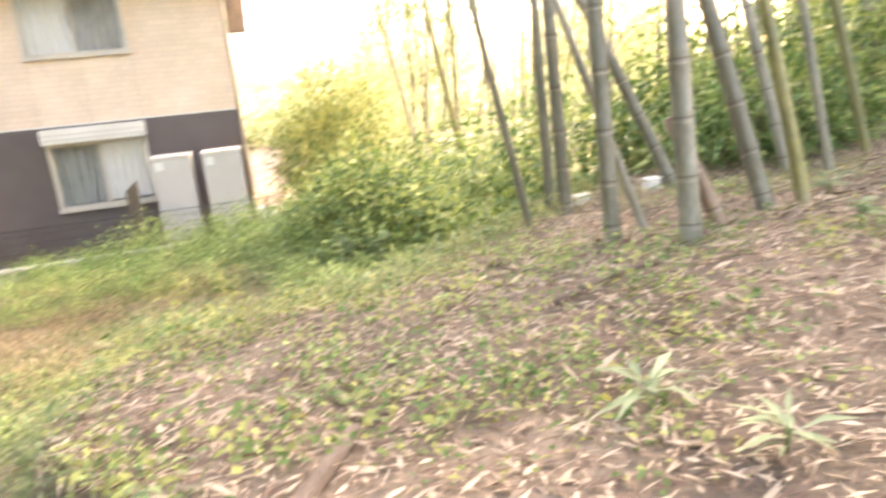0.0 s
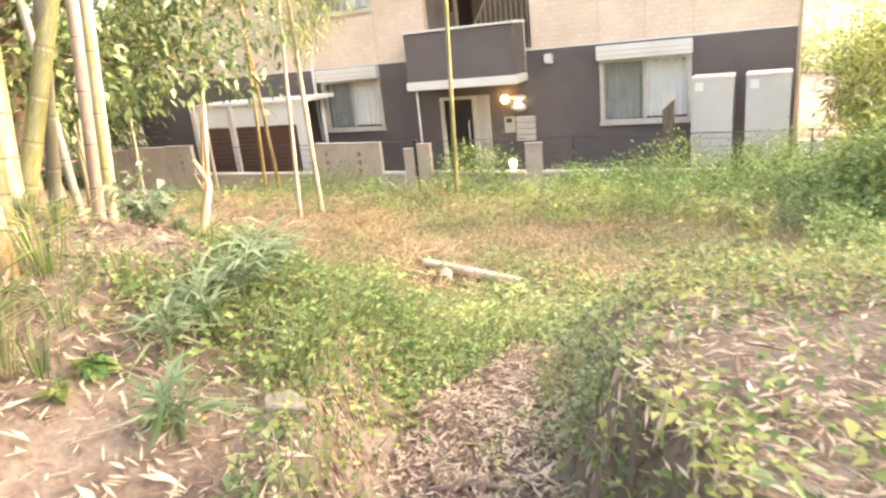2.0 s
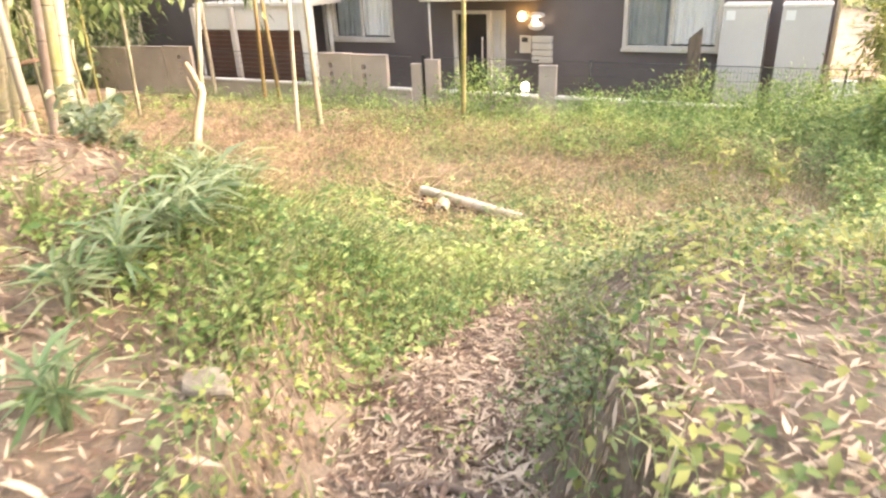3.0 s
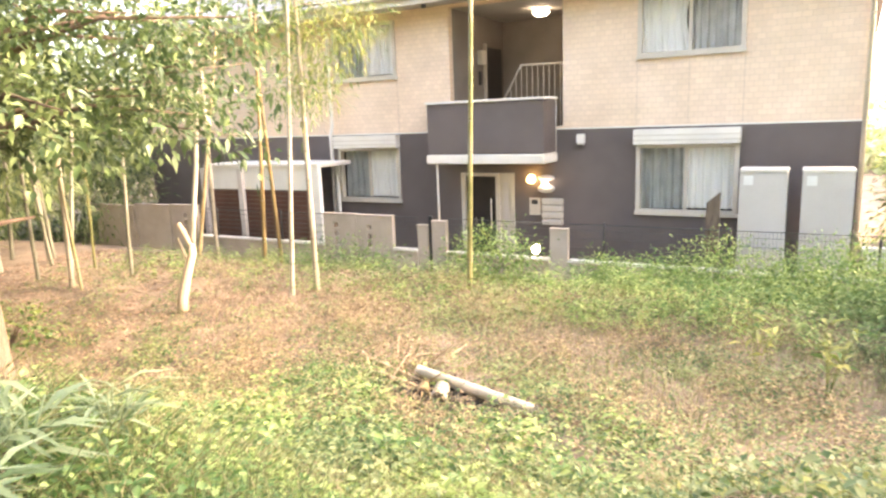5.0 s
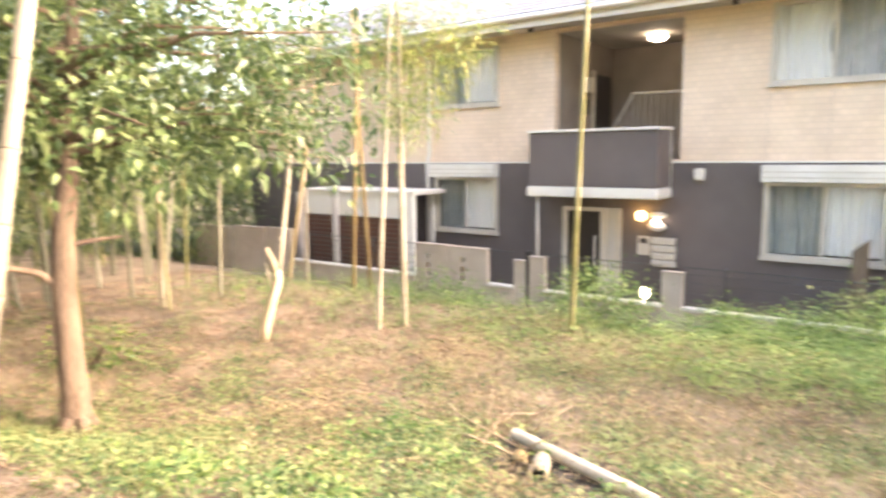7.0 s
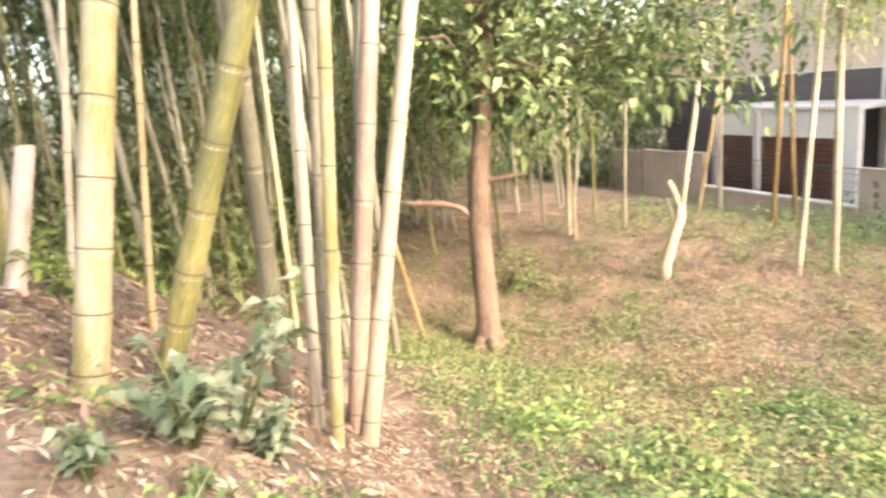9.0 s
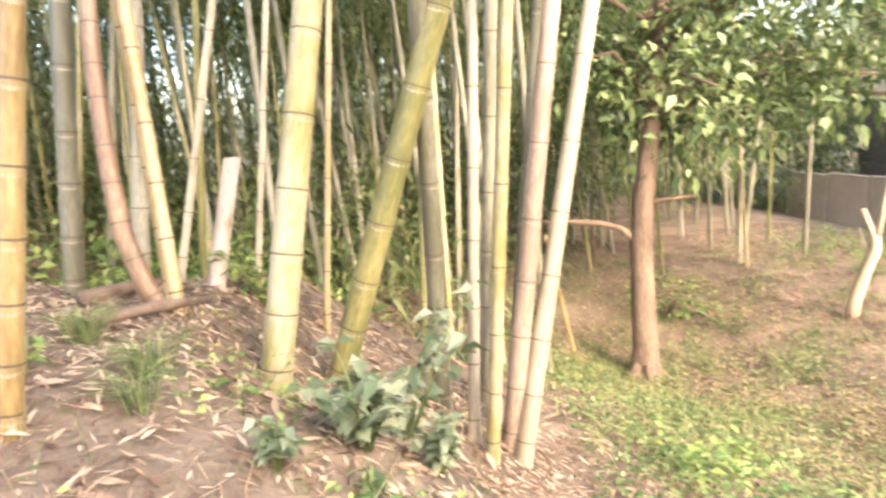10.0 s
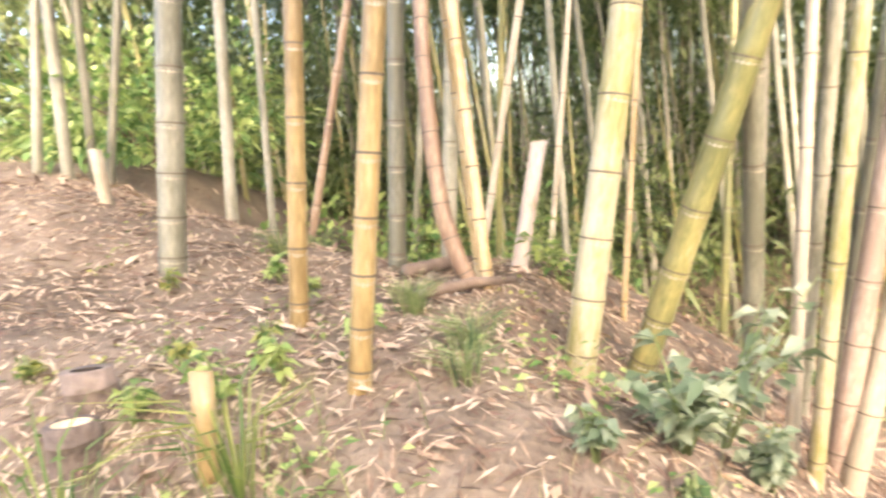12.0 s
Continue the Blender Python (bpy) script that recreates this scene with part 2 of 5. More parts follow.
def tube_arrays(points, radii, sides=8, cap=True):
    P, r = np.array(points, float), np.array(radii, float)
    T = np.gradient(P, axis=0)
    T /= np.linalg.norm(T, axis=1)[:, None] + 1e-9
    up = np.array([0.31, 0.17, 0.93]) if abs(T[0][2]) < 0.9 else np.array([1.0, 0.1, 0.05])
    A = np.cross(T, up)
    A /= np.linalg.norm(A, axis=1)[:, None] + 1e-9
    B = np.cross(T, A)
    an = np.linspace(0, 2 * np.pi, sides, endpoint=False)
    V = P[:, None] + r[:, None, None] * (np.cos(an)[None, :, None] * A[:, None] + np.sin(an)[None, :, None] * B[:, None])
    V = V.reshape(-1, 3)
    F = []
    for i in range(len(P) - 1):
        for j in range(sides):
            F.append((i * sides + j, i * sides + (j + 1) % sides, (i + 1) * sides + (j + 1) % sides, (i + 1) * sides + j))
    if cap:
        V = np.vstack([V, P[:1], P[-1:]])
        c0, c1, last = len(V) - 2, len(V) - 1, (len(P) - 1) * sides
        for j in range(0, sides, 2):
            F.append((c0, (j + 2) % sides, (j + 1) % sides, j))
            F.append((c1, last + j, last + (j + 1) % sides, last + (j + 2) % sides))
    return V, np.array(F)


def tube(name, points, radii, material, parent=None, label="", sides=8, cap=True):
    V, F = tube_arrays(points, radii if np.ndim(radii) else [radii] * len(points), sides, cap)
    return put(name, smooth(mesh_np(name, V, F)), material, parent, label)


def joined(arrays):
    V, F, n = [], [], 0
    for v, f in arrays:
        V.append(v)
        F.append(f + n)
        n += len(v)
    return np.vstack(V), np.vstack(F)


def unit(v):
    return v / (np.linalg.norm(v, axis=-1, keepdims=True) + 1e-9)


def leaves(P, D, length, width, droop=0.25):
    """Folded pointed leaves: one at each point, growing along D."""
    n = len(P)
    D = unit(D)
    S = unit(np.cross(D, rng.normal(size=(n, 3)) * 0.35 + np.array([0, 0, 1.0])))
    U = np.cross(S, D)
    l, w = (np.broadcast_to(q, n)[:, None] for q in (length, width))
    mid = P + D * l * 0.45 - U * w * 0.12
    tip = P + D * l + np.array([0, 0, -1.0]) * l * droop
    V = np.stack([P, mid + S * w / 2 + U * w * 0.2, tip, mid - S * w / 2 + U * w * 0.2, mid], 1).reshape(-1, 3)
    i = np.arange(n)[:, None] * 5
    F = np.concatenate([i + [0, 1, 4], i + [1, 2, 4], i + [2, 3, 4], i + [3, 0, 4]], 1).reshape(-1, 3)
    return V, F


def blades(P, D, length, width):
    n = len(P)
    l, w = (np.broadcast_to(q, n)[:, None] for q in (length, width))
    lean = unit(D)
    S = unit(np.cross(lean, rng.normal(size=(n, 3))))
    m = P + np.array([0, 0, 0.55]) * l + lean * l * 0.15
    t = P + np.array([0, 0, 0.85]) * l + lean * l * 0.6
    V = np.stack([P - S * w / 2, P + S * w / 2, m + S * w * 0.4, m - S * w * 0.4, t], 1).reshape(-1, 3)
    i = np.arange(n)[:, None] * 5
    F = np.concatenate([i + [0, 1, 2], i + [0, 2, 3], i + [3, 2, 4]], 1).reshape(-1, 3)
    return V, F


# ---- ground ----
def ss(t):
    t = np.clip(t, 0, 1)
    return t * t * (3 - 2 * t)


def trench_axis(y):
    return -1.33 - 0.33 * (y + 11.85) + 0.5 * ss((-12.3 - y) / 1.8)


def height(x, y):
    """The lie of the land: a bank with a sunken path through it, falling to a flat yard before the house."""
    x, y = np.asarray(x, float), np.asarray(y, float)
    ye = y - 0.8 * np.clip(x - 0.4, 0, 5) * ss((-1.0 - y) / 4)
    base = 0.32 + 0.5 * ss((-1.2 - ye) / 3.2) + 0.2 * ss((-6.8 - ye) / 2.2) + 0.98 * ss((-8.2 - ye) / 4.0) + 0.2 * ss((-12 - ye) / 2.5)
    dip = -0.75 * np.exp(-(((x + 8.4) / 2.6) ** 2) - ((y + 9.6) / 2.0) ** 2) * ss((-1.5 - x) / 2)
    left = (0.34 + 0.46 * ss((-1.5 - x) / 1.3) - 0.1 * ss((-4 - x) / 4)) * ss((-10.4 - y) / 2.0) + 0.55 * ss((-12.9 - y) / 3) * ss((-1.8 - x) / 2.0)
    left = left * (1 - 0.9 * ss((-4.7 - x) / 2.2) * ss((y + 15.5) / 2.0))
    base = base - 1.0 * ss((-5.0 - x) / 4.5) * ss((-9.8 - y) / 1.5)
    right = 0.48 * ss((-9.2 - ye) / 1.5)
    d = x - trench_axis(y)
    side = np.where(d < 0, left * ss((-d - 0.27) / 0.18), right * ss((d - 0.34) / (0.18 + 0.55 * ss((y + 12.3) / 1.2))))
    rough = 0.02 * np.sin(3.1 * x + 1.3 * y) * np.sin(2.3 * y - 0.7 * x) + 0.012 * np.sin(9.7 * x + 2.0) * np.sin(8.3 * y + 4.1 * x)
    side = side - 0.23 * ss((-2.95 - x) / 0.5) * ss((y + 12.4) / 0.45) * (1 - ss((y + 11.15) / 0.5)) * (1 - ss((-5.0 - x) / 2.0))
    side = side - 0.6 * ss((-3.95 - x) / 1.6) * ss((y + 15.3) / 1.2) * ss((-12.1 - y) / 0.7)
    return base + dip + side + rough * ss((-1.2 - y) / 1.0)


def on_ground(x, y, up=0.0):
    return np.stack([x, y, height(x, y) + up], -1)


def sheet():
    def axis(lo, hi, step):
        far = np.array([1.5, 4, 9, 20, 45, 100, 220, 480])
        return np.concatenate([(lo - far)[::-1], np.arange(lo, hi, step), hi + far])
    X, Y = axis(-17.0, 11.0, 0.085), axis(-18.5, 0.5, 0.085)
    gx, gy = np.meshgrid(X, Y)
    V = on_ground(gx.ravel(), gy.ravel())
    V[:, 2] += np.clip(rng.normal(size=len(V)), -2, 2) * 0.006
    n, i, j = len(X), *np.meshgrid(np.arange(len(Y) - 1), np.arange(len(X) - 1), indexing="ij")
    a = (i * n + j).ravel()
    return smooth(mesh_np("ground", V, np.stack([a, a + 1, a + n + 1, a + n], 1)))


tagged(put("ground", sheet(), M_SOIL), "bare brown soil bank falling to a grassy yard", "ground", kind="structure")


# ---- the house ----
house = thing("apartment_building", -6, 0, 0.3, "two-storey apartment house, tan tiled upper floor over dark brown ground floor", "building")


def wall_mesh(x0, x1, z0, z1, y0, y1, holes):
    """A wall from y0 to y1 with openings that go right through it."""
    xs = sorted({x0, x1, *(h[i] for h in holes for i in (0, 1))})
    zs = sorted({z0, z1, *(h[i] for h in holes for i in (2, 3))})
    solid = lambda i, j: 0 <= i < len(xs) - 1 and 0 <= j < len(zs) - 1 and not any(h[0] <= (xs[i] + xs[i + 1]) / 2 <= h[1] and h[2] <= (zs[j] + zs[j + 1]) / 2 <= h[3] for h in holes)
    V, F = [], []

    def quad(*c):
        F.append(range(len(V), len(V) + 4))
        V.extend(c)
    for i in range(len(xs) - 1):
        for j in range(len(zs) - 1):
            if not solid(i, j):
                continue
            a, b, c, d = xs[i], xs[i + 1], zs[j], zs[j + 1]
            quad((a, y0, c), (b, y0, c), (b, y0, d), (a, y0, d))
            quad((b, y1, c), (a, y1, c), (a, y1, d), (b, y1, d))
            if not solid(i - 1, j):
                quad((a, y1, c), (a, y0, c), (a, y0, d), (a, y1, d))
            if not solid(i + 1, j):
                quad((b, y0, c), (b, y1, c), (b, y1, d), (b, y0, d))
            if not solid(i, j - 1):
                quad((a, y1, c), (b, y1, c), (b, y0, c), (a, y0, c))
            if not solid(i, j + 1):
                quad((a, y0, d), (b, y0, d), (b, y1, d), (a, y1, d))
    return mesh_np("wall", V, [list(f) for f in F])


W1, WL, W2, W3 = (-3.57, -1.86, 1.42, 2.66), (-10.41, -8.78, 1.50, 2.68), (-3.58, -1.84, 4.23, 5.50), (-10.40, -8.76, 4.20, 5.38)
DOOR, RECESS = (-7.25, -6.03, 0.42, 2.14), (-7.45, -5.0, 3.05, 5.50)
put("lower_wall", wall_mesh(-17.0, 0, 0.1, 3.0, 0.0, 0.18, [W1, WL, DOOR]), M_BROWN, house, "dark brown rendered ground-floor wall")
put("upper_wall", wall_mesh(-17.0, 0, 3.0, 5.56, 0.0, 0.18, [W2, W3, RECESS]), M_TAN, house, "tan tiled upper wall")
box("string_course", -17.0, 0.012, -0.014, -0.001, 2.985, 3.012, M_WHITE, house, bevel=0.003)
box("east_wall", -0.18, -0.001, 0.181, 8.0, 0.1, 3.0, M_BROWN, house)
box("upper_east_wall", -0.18, -0.001, 0.181, 8.0, 3.001, 5.56, M_TAN, house)
box("back_wall", -17.0, -0.18, 7.8, 8.0, 0.1, 5.56, M_TAN, house)
box("west_wall", -17.0, -16.8, 0.181, 7.8, 0.1, 5.56, M_TAN, house)
for x in (-3.6, -2.71, -1.82, -8.74, -10.38):
    box("panel_joint", x - 0.004, x + 0.004, -0.006, -0.001, 3.02, 4.15, M_JOINT, house, bevel=0)
# recess of the upstairs landing
box("recess_wall", -7.62, -7.451, 0.181, 3.0, 2.8, 5.56, M_RECESS, house)
box("recess_wall", -4.999, -4.83, 0.181, 3.0, 2.8, 5.56, M_RECESS, house)
box("recess_back", -7.45, -5.0, 2.82, 3.0, 2.8, 5.56, M_RECESS, house)
box("landing_floor", -7.45, -5.0, 0.181, 2.82, 2.72, 2.84, M_CONC, house)
box("recess_ceiling", -7.45, -5.0, 0.181, 2.82, 5.50, 5.558, M_SOFFIT, house)
landing_door = box("landing_door", -7.449, -7.40, 1.75, 2.6, 2.85, 4.85, M_DOOR, house, "dark landing door")
box("door_frame", -7.447, -7.385, 1.66, 1.745, 2.85, 4.92, M_FRAME, landing_door)
box("meter_box", -7.449, -7.33, 1.35, 1.6, 4.45, 4.75, M_WHITE, house, bevel=0.01)
box("name_plate", -7.449, -7.42, 1.4, 1.52, 4.0, 4.3, M_DARK, house)
rail = tube("stair_rail", [(-6.9, 1.5, 3.62), (-6.46, 1.5, 4.37), (-5.0, 1.5, 4.35)], 0.025, M_WHITE, house, "white stair railing")
for i in range(15):
    x = -6.84 + i * 0.128
    top = 3.72 + (x + 6.84) * 1.7 if x < -6.46 else 4.35
    tube("baluster", [(x, 1.5, 2.86), (x, 1.5, top)], 0.009, M_WHITE, rail, sides=6)
lamp_c = bmesh.new()
bmesh.ops.create_uvsphere(lamp_c, u_segments=20, v_segments=10, radius=0.17)
bmesh.ops.scale(lamp_c, vec=(1, 1, 0.45), verts=lamp_c.verts)
bmesh.ops.translate(lamp_c, vec=(-5.97, 1.46, 5.42), verts=lamp_c.verts)
ceiling_lamp = thing("ceiling_lamp", -5.97, 1.46, 5.5, "lit round white ceiling lamp in the landing recess", "lamp")
part("diffuser", lamp_c, M_LAMP, ceiling_lamp)
tube("lamp_base", [(-5.97, 1.46, 5.45), (-5.97, 1.46, 5.499)], 0.12, M_FRAME, ceiling_lamp, sides=16)

# eaves and roof
box("soffit", -17.4, 0.45, -0.6, -0.001, 5.56, 5.59, M_SOFFIT, house, "pale eaves soffit")
box("fascia", -17.4, 0.45, -0.64, -0.601, 5.53, 5.74, M_WHITE, house, "off-white fascia")
gut = tube("gutter", [(-17.4, -0.70, 5.70), (0.45, -0.70, 5.70)], 0.055, M_FRAME, house, "beige eaves gutter", sides=10)
SL = 0.42
for i in range(17):
    y = -0.72 + i * 0.3
    z = 5.76 + (y + 0.72) * SL
    bm = box_bm(-17.5, 0.55, y, y + 0.36, z, z + 0.03, 0.004, None)
    bmesh.ops.rotate(bm, cent=(0, y, z), matrix=Matrix.Rotation(math.atan(SL) * 0.93, 3, "X"), verts=bm.verts)
    part("roof_course", bm, M_ROOF, house)
box("roof_back", -17.5, 0.55, 4.3, 8.6, 5.9, 6.05, M_ROOF, house, bevel=0.01, turn=Matrix.Rotation(-0.42, 4, "X"))
for x in (-7.8, -4.1):
    bm = bmesh.new()
    bmesh.ops.create_cone(bm, cap_ends=True, segments=12, radius1=0.05, radius2=0.05, depth=0.07)
    bmesh.ops.translate(bm, vec=(x, -0.35, 5.525), verts=bm.verts)
    part("eaves_vent", bm, M_DARK, house)


def curtain(x0, x1, z0, z1, y, material, parent, folds, open_gap=0.0):
    xs = np.linspace(x0, x1, 60)
    zs = np.linspace(z0, z1, 8)
    gx, gz = np.meshgrid(xs, zs)
    gather = 1 - open_gap * np.sin(np.pi * (gz - z0) / (z1 - z0)) ** 2
    wave = 0.03 * np.sin(gx * folds) + 0.012 * np.sin(gx * folds * 2.3 + 1) * (1.3 - (gz - z0) / (z1 - z0))
    V = np.stack([x0 + (gx - x0) * gather, y + wave, gz], -1).reshape(-1, 3)
    i, j = np.meshgrid(np.arange(7), np.arange(59), indexing="ij")
    a = (i * 60 + j).ravel()
    return put("curtain", smooth(mesh_np("curtain", V, np.stack([a, a + 1, a + 61, a + 60], 1))), material, parent)


def window(w, left, right, shutter=False, gap=0.0):
    x0, x1, z0, z1 = w
    t, m = 0.055, (x0 + x1) / 2
    win = part("window", box_bm(x0 - 0.04, x1 + 0.04, -0.06, 0.02, z0 - 0.045, z0 + 0.02), M_FRAME, house, "beige aluminium sliding window with curtains")
    for n, b in (("frame", (x0 - 0.02, x0 + t, -0.05, 0.10, z0 + 0.021, z1)), ("frame", (x1 - t, x1 + 0.02, -0.05, 0.10, z0 + 0.021, z1)),
                 ("frame", (x0 + t, x1 - t, -0.048, 0.10, z1 - t, z1)), ("sill", (x0 + t, x1 - t, -0.044, 0.10, z0 + 0.021, z0 + 0.06)),
                 ("meeting_stile", (m - 0.03, m + 0.03, 0.0, 0.05, z0 + 0.06, z1 - t))):
        box(n, *b, M_FRAME, win)
    for a, b, y in ((x0 + t, m - 0.031, 0.045), (m + 0.031, x1 - t, 0.02)):
        pane = box("pane", a, b, y, y + 0.006, z0 + 0.061, z1 - t - 0.001, M_GLASS, win, bevel=0)
        pane.visible_shadow = False
    curtain(x0 + t, m, z0 + (0.02 if gap else 0.07), z1, 0.115, left, win, 38, gap)
    curtain(m, x1 - t, z0 + (0.02 if gap else 0.09), z1, 0.105, right, win, 44)
    # flat dark sheet stands in for the unlit room behind the curtains
    box("dark_room_sheet", x0 - 0.1, x1 + 0.1, 0.30, 0.32, z0 - 0.1, z1 + 0.1, M_DARK, win, bevel=0)
    if shutter:
        top = z1 + 0.29
        sb = box("shutter_box", x0 - 0.05, x1 + 0.04, -0.19, -0.001, z1 + 0.012, top, M_WHITE, win, "pale roller shutter box", bevel=0.012)
        for k in range(2):
            box("groove_strip", x0 - 0.052, x1 + 0.042, -0.197, -0.191, z1 + 0.08 + 0.09 * k, z1 + 0.10 + 0.09 * k, M_FRAME, sb, bevel=0.002)
    return win


window(W1, M_NET, M_CURT, True)
window(WL, M_NET, M_CURT, True)
window(W2, M_CURT, M_CURTG, gap=0.10)
window(W3, M_NET, M_CURT)

# balcony over the entrance
balcony = box("balcony", -7.63, -5.14, -0.70, -0.585, 2.56, 3.56, M_BROWN, house, "brown balcony parapet with pale coping", bevel=0.01)
for x in (-7.63, -5.255):
    box("side_parapet", x, x + 0.115, -0.584, -0.002, 2.56, 3.56, M_BROWN, balcony)
box("coping", -7.66, -5.11, -0.73, -0.55, 3.562, 3.61, M_WHITE, balcony)
for x in (-7.66, -5.27):
    box("coping", x, x + 0.16, -0.549, -0.002, 3.563, 3.61, M_WHITE, balcony)
box("slab", -7.66, -5.11, -0.74, -0.002, 2.37, 2.555, M_WHITE, balcony, "off-white balcony slab", bevel=0.02)
tube("corner_trim", [(-5.14, -0.02, 2.56), (-5.14, -0.02, 3.56)], 0.012, M_WHITE, balcony)

# entrance
entrance = thing("door_1", -6.6, 0, 0.42, "dark entrance door with beige frame and glazed sidelight", "door", kind="structure")
box("door_leaf", -7.16, -6.46, 0.05, 0.10, 0.43, 2.06, M_DOOR, entrance)
box("door_frame", -7.25, -7.165, -0.02, 0.16, 0.43, 2.135, M_FRAME, entrance)
box("door_frame", -6.455, -6.36, -0.02, 0.16, 0.43, 2.135, M_FRAME, entrance)
box("door_frame", -6.12, -6.03, -0.02, 0.16, 0.43, 2.135, M_FRAME, entrance)
box("door_frame", -7.164, -6.456, -0.018, 0.16, 2.065, 2.134, M_FRAME, entrance)
box("sidelight_panel", -6.359, -6.121, 0.05, 0.08, 0.43, 2.13, M_FRAME, entrance)
side = box("sidelight", -6.30, -6.18, 0.035, 0.049, 0.7, 1.95, M_TANK, entrance)
hand = tube("door_handle", [(-6.56, 0.0, 0.98), (-6.56, -0.02, 1.1), (-6.56, -0.02, 1.5), (-6.56, 0.0, 1.6)], 0.014, M_WHITE, entrance)
tube("canopy_post", [(-7.48, -0.62, 0.35), (-7.48, -0.62, 2.37)], 0.025, M_FRAME, house, "slim beige post under the balcony")
box("step", -7.6, -5.7, -0.9, -0.002, 0.2, 0.42, M_CONC, house)
ip = thing("intercom", -5.58, 0, 1.47, "beige intercom panel on the brown wall", "intercom")
box("panel", -5.70, -5.46, -0.045, -0.002, 1.30, 1.645, M_FRAME, ip)
box("screen", -5.65, -5.52, -0.052, -0.046, 1.52, 1.61, M_DARK, ip)
mb = thing("mailbox", -5.2, 0, 1.38, "bank of four beige steel letter boxes", "mailbox")
for k in range(4):
    u = box("letter_box", -5.41, -4.99, -0.12, -0.002, 1.12 + k * 0.135, 1.235 + k * 0.135, M_FRAME, mb, bevel=0.01)
    box("flap", -5.39, -5.01, -0.128, -0.121, 1.19 + k * 0.135, 1.225 + k * 0.135, M_TANK, u, bevel=0.003)
vent = thing("wall_vent", -4.63, 0, 2.8, "small square white wall vent hood", "vent")
box("hood", -4.71, -4.55, -0.10, -0.002, 2.71, 2.89, M_WHITE, vent, bevel=0.015)
box("lip", -4.70, -4.56, -0.098, -0.02, 2.685, 2.708, M_FRAME, vent)


def ball(r, x, y, z, sx=1, sy=1, sz=1):
    bm = bmesh.new()
    bmesh.ops.create_uvsphere(bm, u_segments=18, v_segments=10, radius=r)
    bmesh.ops.scale(bm, vec=(sx, sy, sz), verts=bm.verts)
    bmesh.ops.translate(bm, vec=(x, y, z), verts=bm.verts)
    return bm


wl = thing("wall_lamp", -5.62, 0, 2.03, "lit amber wall lamp beside the entrance", "lamp")
part("globe", ball(0.09, -5.62, -0.12, 2.03), M_LAMPY, wl)
tube("bracket", [(-5.62, -0.002, 2.03), (-5.62, -0.06, 2.03)], 0.05, M_DARK, wl, sides=12)
ov = thing("oval_fitting", -5.3, 0, 1.94, "grey oval lamp fitting with a small bright bulb", "lamp")
part("upper_shell", ball(0.16, -5.32, -0.09, 2.05, 1.1, 0.5, 0.38), M_TANK, ov)
part("lower_shell", ball(0.16, -5.32, -0.09, 1.84, 1.1, 0.5, 0.55), M_TANK, ov)
part("bulb", ball(0.06, -5.32, -0.17, 1.93), M_LAMP, ov)
tube("stem", [(-5.32, -0.03, 1.8), (-5.32, -0.03, 2.1)], 0.03, M_DARK, ov)

# rainwater pipes
pr = tube("downpipe", [(-0.045, -0.66, 5.62), (-0.045, -0.40, 5.45), (-0.045, -0.09, 5.2), (-0.045, -0.09, 0.3)], 0.038, M_FRAME, house, "beige downpipe")
pl = tube("downpipe", [(-10.52, -0.66, 5.62), (-10.52, -0.40, 5.45), (-10.52, -0.09, 5.2), (-10.52, -0.09, 3.2), (-10.58, -0.09, 3.0), (-10.58, -0.09, 0.3)], 0.04, M_WHITE, house, "off-white downpipe")
tube("vent_pipe", [(-10.42, -0.14, 0.4), (-10.42, -0.14, 2.42)], 0.05, M_WHITE, house)
for z in (1.2, 3.6, 4.6):
    box("pipe_clip", -0.09, 0.0, -0.135, -0.002, z, z + 0.03, M_FRAME, pr, bevel=0.003)


def tank(x0, x1):
    t = thing("water_heater_tank", (x0 + x1) / 2, -0.7, 0.32, "tall warm-grey steel water heater cabinet behind the fence", "water heater", "heater tanks")
    y0, y1 = -0.99, -0.42
    box("cabinet", x0, x1, y0, y1, 0.42, 2.25, M_TANK, t, bevel=0.012)
    box("lid", x0 - 0.012, x1 + 0.012, y0 - 0.012, y1, 2.252, 2.30, M_WHITE, t, bevel=0.015)
    box("plate", x0 + 0.06, x0 + 0.2, y0 - 0.006, y0 - 0.001, 2.05, 2.2, M_PLATE, t, bevel=0.002)
    box("seam", x0 + 0.01, x1 - 0.01, y0 - 0.004, y0 - 0.001, 1.0, 1.012, M_FRAME, t, bevel=0)
    for x in (x0 + 0.08, x1 - 0.08):
        box("foot", x - 0.03, x + 0.03, y0 + 0.05, y0 + 0.12, 0.25, 0.42, M_DARK, t)
    return t


tank(-1.74, -1.05)
tank(-0.85, -0.155)

# ---- fence line ----
def fence_panel(x0, x1, top, slots):
    p = thing("concrete_fence_panel", (x0 + x1) / 2, -1.7, 0.35, "beige concrete fence panel with stacked square holes", "fence panel", "concrete panels")
    holes = []
    for s in slots:
        holes += [(s - 0.05, s + 0.05, z, z + 0.11) for z in (top - 0.28, top - 0.46, top - 0.64)]
    put("slab", wall_mesh(x0, x1, 0.2, top, -1.75, -1.65, holes), M_CONC, p)
    box("cap", x0 - 0.01, x1 + 0.01, -1.765, -1.635, top + 0.001, top + 0.03, M_CONC, p)
    return p


